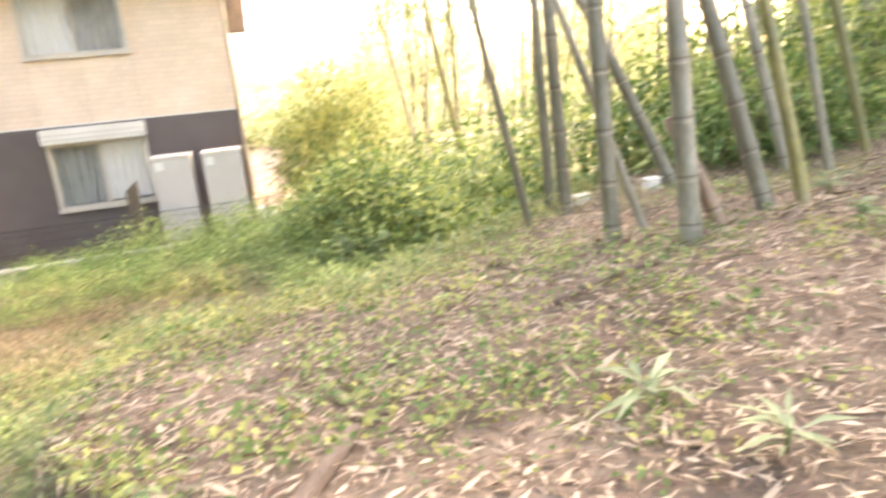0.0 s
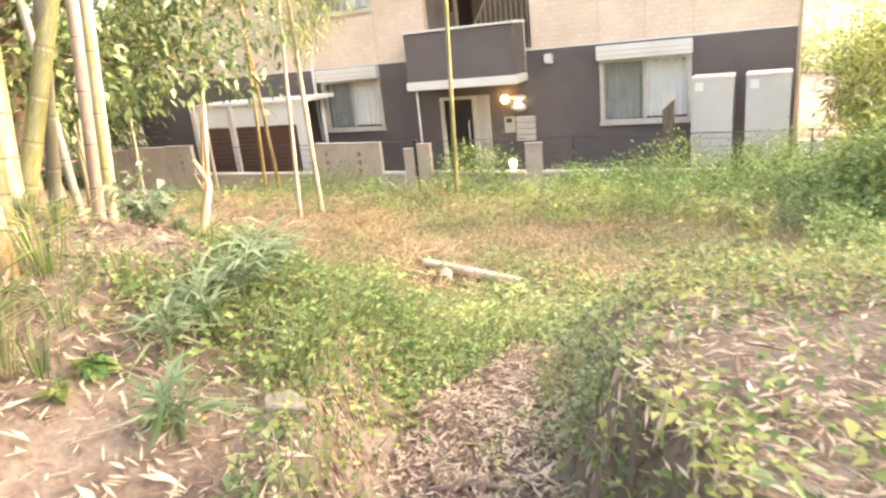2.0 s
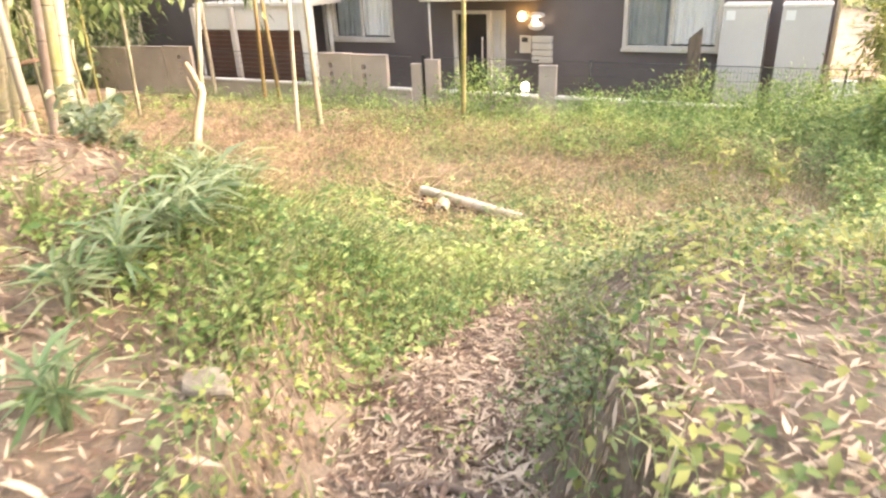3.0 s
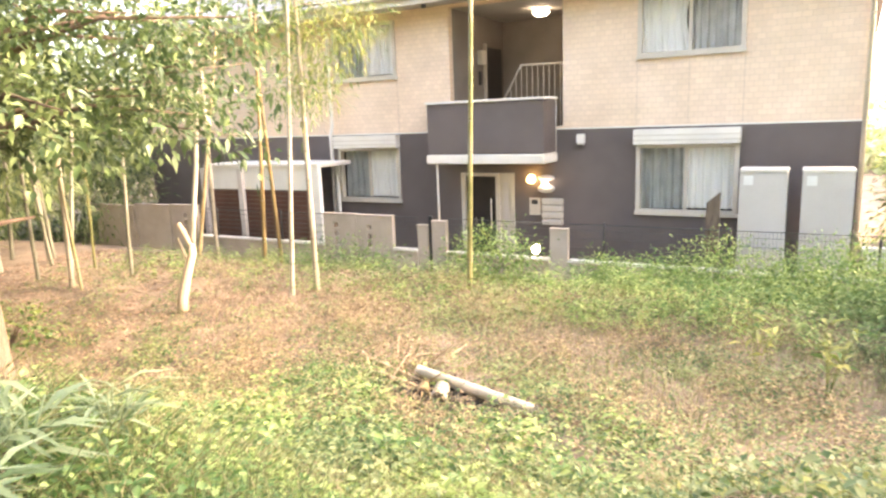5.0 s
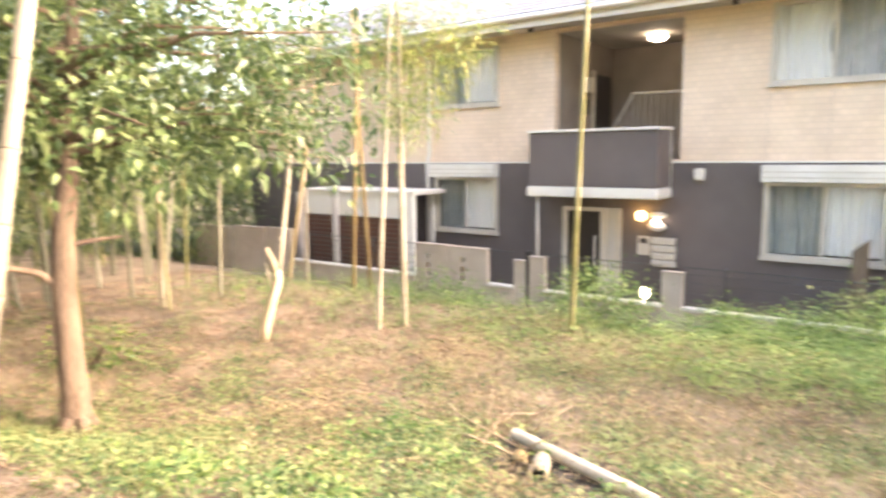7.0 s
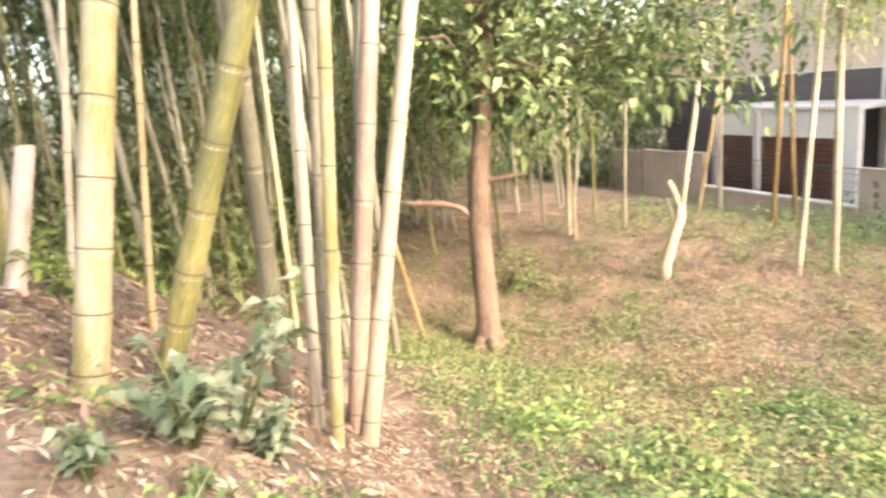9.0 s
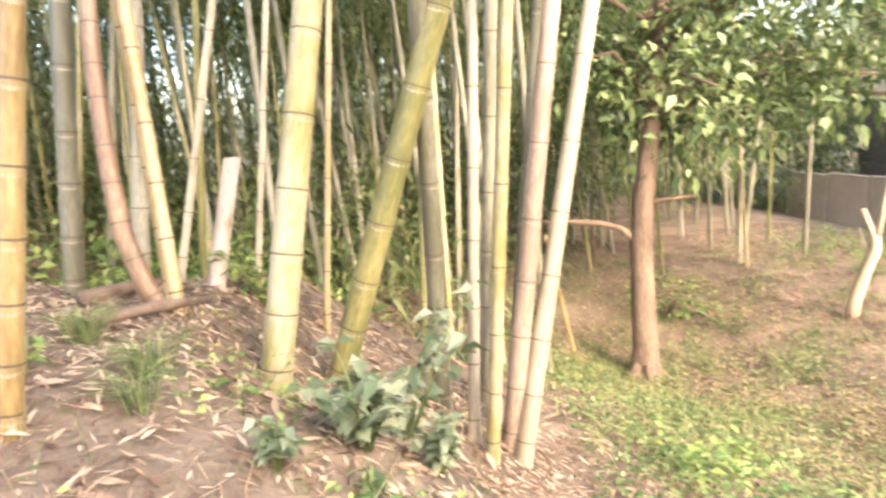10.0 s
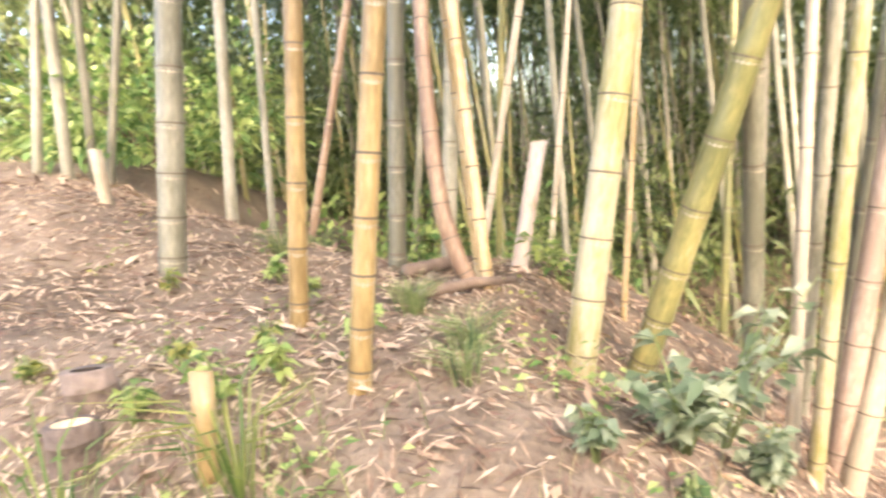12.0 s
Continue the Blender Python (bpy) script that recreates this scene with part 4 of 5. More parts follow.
grove += [cloud(6500, (cx, cy, cz), (2.6, 2.6, 2.0), 0.2, 0.045, 170, 0.34) for cx, cy, cz in ((-14, -21, 4.6), (-10, -18.6, 3.6), (-17, -19, 4.6), (-9, -21, 5.4), (-12.5, -19.5, 6.6), (-18, -22, 6.4), (-6, -19, 4.6), (-15, -23, 2.6), (-10, -22.5, 2.8))]
tagged(put("grove_foliage", mesh_np("grove_foliage", *joined(grove)), M_BAMLEAF), "shaded bamboo foliage filling the grove", "foliage", kind="stuff")


# ---- trees and bushes ----
def bush(x, y, size, n, l, w, material, label, clumps=60, spread=0.16, lift=0.5, name="bush"):
    z = float(height(x, y))
    b = thing(name, x, y, z, label, "bush")
    V, F = cloud(n, (x, y, z + size[2] * lift), size, l, w, clumps, spread)
    keep = V.reshape(-1, 5, 3)[:, :, 2].min(1) > z - 0.05
    put("foliage", mesh_np("leaves", V.reshape(-1, 5, 3)[keep].reshape(-1, 3), F.reshape(-1, 4, 3)[: keep.sum()].reshape(-1, 3)), material, b)
    for k in range(6):
        a = rng.uniform(0, 6.28)
        q = np.array([x, y, z])
        e = q + np.array([math.cos(a) * size[0] * 0.6, math.sin(a) * size[1] * 0.6, size[2] * rng.uniform(0.7, 1.2)])
        tube("stem", [q - [0, 0, 0.05], q * 0.5 + e * 0.5 + [0, 0, 0.1], e], [0.012, 0.008, 0.003] if l > 0.085 else [0.006, 0.004, 0.002], M_BARK if l > 0.085 else material, b, sides=5)
    return b


bush(1.75, -4.3, (1.3, 1.3, 0.95), 8000, 0.13, 0.075, M_BUSH, "large dense green bush on the yard's edge", 120, 0.2, 0.45)
bush(3.2, -3.6, (1.6, 1.5, 1.0), 6500, 0.11, 0.06, M_BUSH, "green bush tangled with vines", 100, 0.2)
bush(1.75, -0.7, (0.95, 1.1, 1.7), 6500, 0.15, 0.045, M_YELLOW, "tall airy yellow-green shrub beyond the house corner", 130, 0.2, 0.95)
bush(1.6, 3.4, (0.95, 1.0, 1.6), 5000, 0.14, 0.06, M_BUSH, "green shrub standing past the house corner", 90, 0.2, 0.9)
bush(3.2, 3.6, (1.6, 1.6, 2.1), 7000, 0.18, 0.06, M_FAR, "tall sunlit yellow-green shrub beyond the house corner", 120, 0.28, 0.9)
bush(3.0, -8.6, (1.5, 0.9, 0.55), 5200, 0.11, 0.05, M_BUSH, "green undergrowth behind the eastern bamboo", 90, 0.16, 0.5)
bush(4.6, -9.4, (1.6, 1.0, 0.7), 5200, 0.12, 0.055, M_BUSH, "green undergrowth behind the eastern bamboo", 90, 0.18, 0.5)
bush(3.6, -10.1, (0.9, 0.5, 0.4), 2600, 0.09, 0.04, M_FRESH, "low green undergrowth between the eastern culms", 60, 0.13, 0.5)
bush(-1.7, -2.6, (1.2, 0.6, 0.6), 8500, 0.075, 0.026, M_FRESH, "tall green weeds against the fence", 140, 0.12, 0.4)
bush(-3.1, -2.5, (0.9, 0.4, 0.35), 3200, 0.07, 0.03, M_FRESH, "tall green weeds against the fence", 34, 0.12, 0.6)
bush(-0.2, -2.9, (1.1, 0.8, 0.62), 9000, 0.075, 0.026, M_FRESH, "tall green weeds in front of the heater tanks", 150, 0.12, 0.4)
bush(0.75, -3.9, (0.8, 0.8, 0.6), 6000, 0.08, 0.03, M_FRESH, "rank green weeds beside the bush", 100, 0.13, 0.4)
bush(-5.2, -3.0, (1.0, 0.5, 0.55), 2600, 0.08, 0.035, M_FRESH, "tall green weeds at the foot of the fence", 40, 0.13, 0.6)
bush(-8.6, -2.7, (1.3, 0.5, 0.35), 1600, 0.08, 0.035, M_FRESH, "low green weeds at the foot of the fence", 40, 0.13, 0.5)
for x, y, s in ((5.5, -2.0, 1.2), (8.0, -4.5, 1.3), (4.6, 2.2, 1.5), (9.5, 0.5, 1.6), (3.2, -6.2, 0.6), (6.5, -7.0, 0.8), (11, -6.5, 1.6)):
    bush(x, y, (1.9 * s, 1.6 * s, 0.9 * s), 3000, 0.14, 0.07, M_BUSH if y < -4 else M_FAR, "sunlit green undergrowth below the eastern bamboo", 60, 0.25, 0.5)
for x, y, s in ((-12.5, -12.5, 1.1), (-10.2, -14.6, 0.9), (-14, -15, 1.2), (-8.0, -14.2, 0.7), (-11.5, -17.5, 1.2), (-7.0, -17, 1.0), (-16.0, -10.5, 1.2)):
    bush(x, y, (1.6 * s, 1.5 * s, 0.75 * s), 2400, 0.13, 0.06, M_BUSH, "shaded green undergrowth in the bamboo grove", 60, 0.22, 0.4)
for x, y, s in ((-6.2, -14.2, 0.8), (-6.9, -12.9, 0.8), (-5.5, -15.4, 0.7), (-8.4, -13.4, 1.0)):
    bush(x, y, (1.4 * s, 1.3 * s, 0.75 * s), 2600, 0.12, 0.055, M_FRESH, "green undergrowth behind the soil bank", 60, 0.2, 0.45)
bush(-9.6, -8.2, (0.5, 0.5, 0.3), 500, 0.09, 0.05, M_BUSH, "small dark green bush in the yard", 20, 0.12)


def far_tree(x, y, h, s, material):
    z = float(height(x, y))
    t = thing("tree", x, y, z, "sunlit yellow-green tree in the distance", "tree", "distant trees")
    tube("trunk", [(x, y, z - 0.2), (x + 0.1, y, z + h * 0.5), (x, y + 0.1, z + h * 0.85)], [0.16, 0.11, 0.04], M_BARK, t)
    for k in range(5):
        a = rng.uniform(0, 6.28)
        tube("limb", [(x + 0.05, y, z + h * 0.4), (x + math.cos(a) * s * 0.4, y + math.sin(a) * s * 0.4, z + h * 0.6), (x + math.cos(a) * s * 0.8, y + math.sin(a) * s * 0.8, z + h * 0.75)], [0.07, 0.045, 0.015], M_BARK, t, sides=6)
    put("crown", mesh_np("crown", *cloud(4500, (x, y, z + h * 0.68), (s, s, h * 0.34), 0.24, 0.13, 80, 0.38)), material, t)


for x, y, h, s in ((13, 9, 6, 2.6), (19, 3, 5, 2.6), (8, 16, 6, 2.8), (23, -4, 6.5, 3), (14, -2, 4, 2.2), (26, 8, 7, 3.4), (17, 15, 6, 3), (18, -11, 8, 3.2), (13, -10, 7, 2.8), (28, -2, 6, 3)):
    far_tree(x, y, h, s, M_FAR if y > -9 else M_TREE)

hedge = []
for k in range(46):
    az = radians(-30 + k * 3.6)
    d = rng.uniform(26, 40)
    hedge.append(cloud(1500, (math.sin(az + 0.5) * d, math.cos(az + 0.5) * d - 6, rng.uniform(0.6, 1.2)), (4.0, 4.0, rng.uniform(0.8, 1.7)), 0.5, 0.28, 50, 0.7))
tagged(put("far_woods", mesh_np("far_woods", *joined(hedge)), M_FAR), "yellow-green woods and fields in the distance, haze put into their colour", "woods", kind="stuff")

# the evergreen by the yard
tx, ty = -8.0, -9.14
tz = float(height(tx, ty))
tree = thing("evergreen_tree", tx, ty, tz, "broad-leaved evergreen tree with a reddish-brown trunk", "tree")
trunk = tube("trunk", [(tx + 0.02, ty, tz - 0.15), (tx, ty, tz + 0.02), (tx - 0.03, ty + 0.03, tz + 0.14), (tx - 0.06, ty + 0.05, tz + 0.35), (tx - 0.20, ty + 0.10, tz + 0.97), (tx - 0.31, ty + 0.14, tz + 1.46), (tx - 0.39, ty + 0.21, tz + 1.89),
              (tx - 0.50, ty + 0.36, tz + 2.5), (tx - 0.61, ty + 0.46, tz + 3.05), (tx - 0.72, ty + 0.6, tz + 3.6), (tx - 0.85, ty + 0.8, tz + 5.2)],
             [0.21, 0.19, 0.155, 0.132, 0.122, 0.118, 0.112, 0.104, 0.098, 0.085, 0.03], M_BARK, tree, sides=16)
tube("limb", [(tx - 0.31, ty + 0.10, tz + 1.44), (tx - 0.37, ty - 0.05, tz + 1.60), (tx - 0.43, ty - 0.24, tz + 1.67), (tx - 0.48, ty - 0.48, tz + 1.70), (tx - 0.53, ty - 0.72, tz + 1.73), (tx - 0.6, ty - 1.2, tz + 1.72)], [0.045, 0.038, 0.034, 0.03, 0.026, 0.012], M_BARK, tree, sides=8)
tube("limb", [(tx - 0.38, ty + 0.18, tz + 1.84), (tx - 0.30, ty + 0.45, tz + 1.88), (tx - 0.24, ty + 0.75, tz + 1.90)], [0.035, 0.026, 0.012], M_BARK, tree, sides=7)
for k in range(5):
    f = rng.uniform(-0.2, 0.2, 2)
    tube("root_flare", [(tx + 0.04 + 0.09 * math.cos(k * 1.26), ty + 0.09 * math.sin(k * 1.26), tz + 0.2), (tx + 0.17 * math.cos(k * 1.26), ty + 0.17 * math.sin(k * 1.26), tz + 0.05), (tx + 0.27 * math.cos(k * 1.26) + 0.1 * f[0], ty + 0.27 * math.sin(k * 1.26) + 0.1 * f[1], tz - 0.06)], [0.05, 0.06, 0.03], M_BARK, trunk, sides=7)
cx0, cy0 = tx - 0.5, ty + 0.35
crown = []
for k in range(30):
    a, zz = rng.uniform(0, 6.28), rng.uniform(2.5, 5.0)
    reach = rng.uniform(1.4, 3.0)
    dx, dy = math.cos(a) * reach * 0.9, math.sin(a) * reach * 0.9 + 0.9
    p0 = np.array([cx0, cy0, tz + zz])
    p2 = p0 + [dx, dy, rng.uniform(-0.1, 0.8)]
    p1 = (p0 + p2) / 2 + [0, 0, 0.25]
    tube("limb", [p0, p1, p2], [0.035, 0.024, 0.008], M_BARK, tree, sides=6)
    for f in (0.45, 0.7, 0.95):
        c = p0 * (1 - f) + p2 * f
        crown.append(cloud(105, c + rng.normal(size=3) * 0.15, (0.55, 0.55, 0.42), 0.14, 0.066, 16, 0.14))
for k in range(26):
    c = np.array([rng.uniform(-9.8, -6.6), rng.uniform(-8.4, -5.4), rng.uniform(2.9, 5.6)])
    crown.append(cloud(120, c, (0.6, 0.6, 0.45), 0.14, 0.066, 15, 0.14))
    q = np.array([cx0, cy0, tz + 2.6])
    tube("limb", [q * 0.35 + c * 0.65 + [0, 0, 0.2], c], [0.016, 0.006], M_BARK, tree, sides=5)
put("crown", mesh_np("crown", *joined(crown)), M_TREE, tree, "glossy green leaves")

# yellow bamboo spray at the tops of the yard canes
spray = thing("bamboo_spray", -7.2, -5.2, 3.6, "hanging spray of yellow-green bamboo leaves on the canes", "foliage")
put("foliage", mesh_np("leaves", *joined([cloud(330, (-7.1 + dx, -5.0 + dy, z), (0.4, 0.4, 0.35), 0.14, 0.022, 16, 0.13) for dx, dy, z in ((0.2, 0.1, 4.7), (0.5, 0.1, 4.35), (-0.1, 0, 5.0), (0.0, 0.1, 4.2), (-0.3, 0, 4.6), (0.9, 0.2, 4.75), (0.15, 0.1, 3.6), (-0.4, 0.1, 3.8))])), M_YELLOW, spray)
for dx, z in ((0.7, 4.5), (0.4, 4.2), (-0.4, 4.6)):
    tube("twig", [(-7.12, -5.05, 4.9), (-7.12 + dx * 0.6, -5.0, 4.85), (-7.1 + dx, -4.95, z)], [0.008, 0.006, 0.003], M_TWIG, spray, sides=5)

# forked bare branch standing in the yard
fx, fy = -8.34, -6.53
fz = float(height(fx, fy))
fork = thing("forked_branch", fx, fy, fz, "bare pale forked branch standing upright in the grass", "branch")
tube("stem", [(fx, fy, fz - 0.1), (fx + 0.01, fy + 0.03, fz + 0.2), (fx + 0.05, fy + 0.13, fz + 0.55), (fx + 0.10, fy + 0.20, fz + 0.80), (fx + 0.08, fy + 0.215, fz + 0.93)], [0.078, 0.07, 0.06, 0.055, 0.045], M_PALEWOOD, fork)
tube("fork_arm", [(fx + 0.085, fy + 0.21, fz + 0.88), (fx - 0.02, fy + 0.20, fz + 1.08), (fx - 0.10, fy + 0.185, fz + 1.22)], [0.05, 0.042, 0.034], M_PALEWOOD, fork)
tube("fork_arm", [(fx + 0.08, fy + 0.22, fz + 0.86), (fx + 0.083, fy + 0.30, fz + 1.30), (fx + 0.086, fy + 0.44, fz + 2.03), (fx + 0.10, fy + 0.58, fz + 3.1)], [0.04, 0.036, 0.032, 0.026], M_PALE, fork)
tube("snag", [(fx + 0.06, fy + 0.16, fz + 0.66), (fx - 0.02, fy + 0.14, fz + 0.86), (fx - 0.10, fy + 0.15, fz + 1.02)], [0.03, 0.022, 0.01], M_PALEWOOD, fork)

# cut bamboo poles in the grass
def lying(name, x0, y0, x1, y1, r, material, label, up=0.0):
    n = 24
    P = [(x0 + (x1 - x0) * k / n, y0 + (y1 - y0) * k / n, 0) for k in range(n + 1)]
    za, zb = float(height(x0, y0)) + r + up, float(height(x1, y1)) + r
    P = [(p[0], p[1], za + (zb - za) * k / n) for k, p in enumerate(P)]
    rr = [r * (1.05 if k % 8 == 4 else 1.0) for k in range(n + 1)]
    outer, of = tube_arrays(P, rr, 16, False)
    inner, nf = tube_arrays(P[:4] if n > 3 else P, [r * 0.82] * 4, 16, False)
    inner2, nf2 = tube_arrays(P[-4:], [r * 0.82] * 4, 16, False)
    rim = np.array([(j, (j + 1) % 16, len(outer) + (j + 1) % 16, len(outer) + j) for j in range(16)])
    o2, e0, e1 = len(outer) + len(inner), n * 16, len(outer) + len(inner) + 48
    rim2 = np.array([(e0 + j, e0 + (j + 1) % 16, e1 + (j + 1) % 16, e1 + j) for j in range(16)])
    V = np.vstack([outer, inner, inner2])
    F = np.vstack([of, nf[:, ::-1] + len(outer), nf2[:, ::-1] + o2, rim, rim2])
    ob = put(name, smooth(mesh_np(name, V, F)), material)
    return tagged(ob, label, "bamboo pole")


lying("bamboo_pole", -3.80, -7.68, -2.53, -8.05, 0.047, M_PALE, "long cut bamboo pole lying in the grass", 0.07)
lying("bamboo_offcut", -3.31, -8.20, -3.42, -7.93, 0.066, M_PALE, "short hollow bamboo offcut with a dark open end")
lying("bamboo_offcut", -3.52, -8.09, -3.62, -7.90, 0.052, M_STRAW, "short split bamboo offcut")
for k in range(16):
    x, y = -3.72 + rng.normal() * 0.22, -7.6 + rng.normal() * 0.2
    z = float(height(x, y))
    a = rng.uniform(0, 6.28)
    tw = tube("dry_twig", [(x, y, z + 0.02), (x + 0.25 * math.cos(a), y + 0.25 * math.sin(a), z + 0.12 + 0.1 * rng.uniform()), (x + 0.5 * math.cos(a), y + 0.5 * math.sin(a), z + 0.1 + 0.25 * rng.uniform())], [0.009, 0.007, 0.003], M_TWIG, sides=5)
    tagged(tw, "bare dry twig in the brush pile", "twig", "brush pile twigs")
cx, cy = -3.55 + rng.normal(size=2600) * 0.30, -7.95 + rng.normal(size=2600) * 0.2
ca = rng.uniform(0, 6.28, 2600)
chips = leaves(on_ground(cx, cy, 0.015), np.stack([np.cos(ca), np.sin(ca), rng.normal(size=2600) * 0.3], -1), 0.07 * rng.uniform(0.4, 1.5, 2600), 0.02 + 0 * ca)
tagged(put("charred_litter", mesh_np("charred_litter", *chips), M_CHAR), "blackened burnt bits round the bamboo offcuts", "ash", kind="stuff")
pa, pb = Vector((-0.10, -13.06, float(height(-0.10, -13.06)) + 0.02)), Vector((0.095, -12.70, float(height(0.095, -12.70)) + 0.025))
plank = box("plank", -0.018, 0.018, -0.012, 0.012, -0.21, 0.21, M_DEADWOOD, None, bevel=0.004)
plank.matrix_basis = look((pa + pb) / 2, pb)
tagged(plank, "weathered dark wooden plank lying on the litter", "plank")
rock = ball(0.055, -1.55, -12.6, float(height(-1.55, -12.6)) + 0.02, 1.2, 0.9, 0.6)
for v in rock.verts:
    v.co += Vector((noise.noise(v.co * 18), noise.noise(v.co * 18 + Vector((3, 1, 2))), noise.noise(v.co * 18 + Vector((7, 4, 1))))) * 0.02
tagged(part("stone", rock, M_STONE, None), "pale clod of stone on the rim of the path", "stone")
for k, (x, y, x2, y2, r) in enumerate(((-3.35, -12.6, -3.75, -12.35, 0.022), (-3.7, -12.75, -4.15, -12.6, 0.03), (-0.9, -13.2, -0.5, -13.05, 0.012), (0.9, -12.1, 1.5, -11.9, 0.014), (1.6, -12.9, 2.2, -12.7, 0.016), (-1.25, -12.4, -0.95, -12.3, 0.012))):
    z1, z2 = float(height(x, y)) + r, float(height(x2, y2)) + r
    tagged(tube("dead_branch", [(x, y, z1), ((x + x2) / 2, (y + y2) / 2 + 0.03, (z1 + z2) / 2 + 0.015), (x2, y2, z2)], [r, r * 0.9, r * 0.6], M_DEADWOOD), "dead branch lying on the leaf litter", "branch", "fallen branches")


# ---- single plants ----
def sasa(x, y, n, l, w, h, material, label, name="dwarf_bamboo_plant"):
    """A plant with long lance-shaped leaves on thin upright stems."""
    z = float(height(x, y))
    p = thing(name, x, y, z, label, "plant")
    P, D = [], []
    for k in range(max(2, n // 7)):
        a, lean = rng.uniform(0, 6.28), rng.uniform(0.05, 0.35)
        top = np.array([x + math.cos(a) * lean * h, y + math.sin(a) * lean * h, z + h * rng.uniform(0.6, 1.05)])
        tube("stem", [(x, y, z - 0.03), (np.array([x, y, z]) + top) / 2 + [0, 0, 0.03], top], [0.004, 0.003, 0.002], material, p, sides=5)
        for q in range(7):
            f = rng.uniform(0.4, 1.0)
            b = rng.uniform(0, 6.28)
            P.append(np.array([x, y, z]) * (1 - f) + top * f)
            D.append((math.cos(b), math.sin(b), rng.uniform(0.1, 0.9)))
    V, F = leaves(np.array(P), np.array(D), l * rng.uniform(0.7, 1.2, len(P)), w)
    put("foliage", mesh_np("leaves", V, F), material, p)
    return p


def broadleaf(x, y, n, l, w, h, material, label, lean=(0, 0), name="broadleaf_shrub"):
    z = float(height(x, y))
    p = thing(name, x, y, z, label, "shrub")
    P, D = [], []
    for k in range(max(3, n // 12)):
        a, r = rng.uniform(0, 6.28), rng.uniform(0.1, 0.5) * h
        top = np.array([x + math.cos(a) * r + lean[0] * h, y + math.sin(a) * r + lean[1] * h, z + h * rng.uniform(0.45, 1.0)])
        tube("stem", [(x, y, z - 0.03), (np.array([x, y, z]) + top) / 2 + [0, 0, 0.05], top], [0.0035, 0.003, 0.0015], M_WEED, p, sides=5)
        for q in range(12):
            f = rng.uniform(0.25, 1.0)
            b = rng.uniform(0, 6.28)
            P.append(np.array([x, y, z + 0.02]) * (1 - f) + top * f)
            D.append((math.cos(b), math.sin(b), rng.uniform(-0.2, 0.5)))
    V, F = leaves(np.array(P), np.array(D), l * rng.uniform(0.6, 1.25, len(P)), w * rng.uniform(0.8, 1.2, len(P)), 0.35)
    put("foliage", mesh_np("leaves", V, F), material, p)
    return p


def tuft(x, y, n, l, w, material, label, up=1.0):
    z = float(height(x, y))
    p = thing("grass_tuft", x, y, z, label, "grass")
    a = rng.uniform(0, 6.28, n)
    P = np.array([x, y, z]) + np.stack([np.cos(a), np.sin(a), 0 * a], -1) * rng.uniform(0, 0.06, (n, 1))
    V, F = blades(P, np.stack([np.cos(a), np.sin(a), -0.3 * up + 0 * a], -1), l * rng.uniform(0.5, 1.1, n), w)
    put("foliage", mesh_np("blades", V, F), material, p)
    return p


SA = "dwarf bamboo with long narrow green leaves on the bank"
for x, y, n, h in ((-1.98, -12.27, 49, 0.30), (-1.94, -12.45, 35, 0.24), (-2.05, -12.1, 42, 0.26), (-1.94, -12.62, 28, 0.22), (-1.66, -12.86, 42, 0.20), (-2.2, -11.9, 35, 0.26), (-2.35, -11.6, 35, 0.26)):
    sasa(x, y, n + 14, 0.18, 0.015, h * 0.8, M_SASA, SA)
for x, y in ((-2.06, -12.93), (-2.2, -12.75), (-2.3, -12.45)):
    tuft(x, y, 45, 0.24, 0.006, M_WEED, "long arching grass on the bank")
for x, y, n, l in ((0.73, -12.94, 7, 0.15), (0.80, -13.25, 7, 0.12), (2.2, -12.15, 21, 0.13), (2.6, -11.6, 28, 0.13)):
    sasa(x, y, n, l, l * 0.15, 0.09, M_SASA, "young dwarf bamboo sprouting from the litter")
broadleaf(-2.0, -12.80, 8, 0.07, 0.045, 0.07, M_FRESH, "single broad-leaved green seedling on the soil", name="seedling")
sasa(-0.22, -13.05, 14, 0.07, 0.014, 0.04, M_SASA, "small green rosette plant in the litter")
for x, y in ((1.0, -5.5), (1.4, -5.7)):
    sasa(x, y, 60, 0.22, 0.03, 0.6, M_SASA, "tall silvery-leaved plant at the foot of the bush")
sasa(-0.52, -6.43, 35, 0.20, 0.04, 0.7, M_YELLOW, "bright yellow-green young plant in the yard")
sasa(-1.1, -5.98, 35, 0.20, 0.04, 0.7, M_YELLOW, "bright yellow-green young plant in the yard")
broadleaf(-2.90, -11.80, 190, 0.062, 0.040, 0.30, M_SHRUB, "broad-leaved shrub at the foot of the bamboo")
broadleaf(-3.20, -11.72, 60, 0.07, 0.040, 0.58, M_SHRUB, "climbing broad-leaved shrub beside the bamboo", lean=(-0.1, 0.35))
broadleaf(-2.70, -11.97, 120, 0.038, 0.022, 0.12, M_SHRUB, "small dark-leaved shrub on the bank")
broadleaf(-2.95, -11.62, 200, 0.042, 0.027, 0.16, M_SHRUB, "low broad-leaved shrub at the foot of the bamboo")
broadleaf(-3.40, -11.74, 120, 0.055, 0.034, 0.24, M_SHRUB, "low broad-leaved shrub at the foot of the bamboo")
broadleaf(-2.72, -11.78, 36, 0.045, 0.032, 0.09, M_WEED, "fresh green seedling below the shrub", name="seedling")
broadleaf(-4.05, -12.2, 110, 0.06, 0.03, 0.4, M_BUSH, "dark green seedling shrub by the sawn stump")
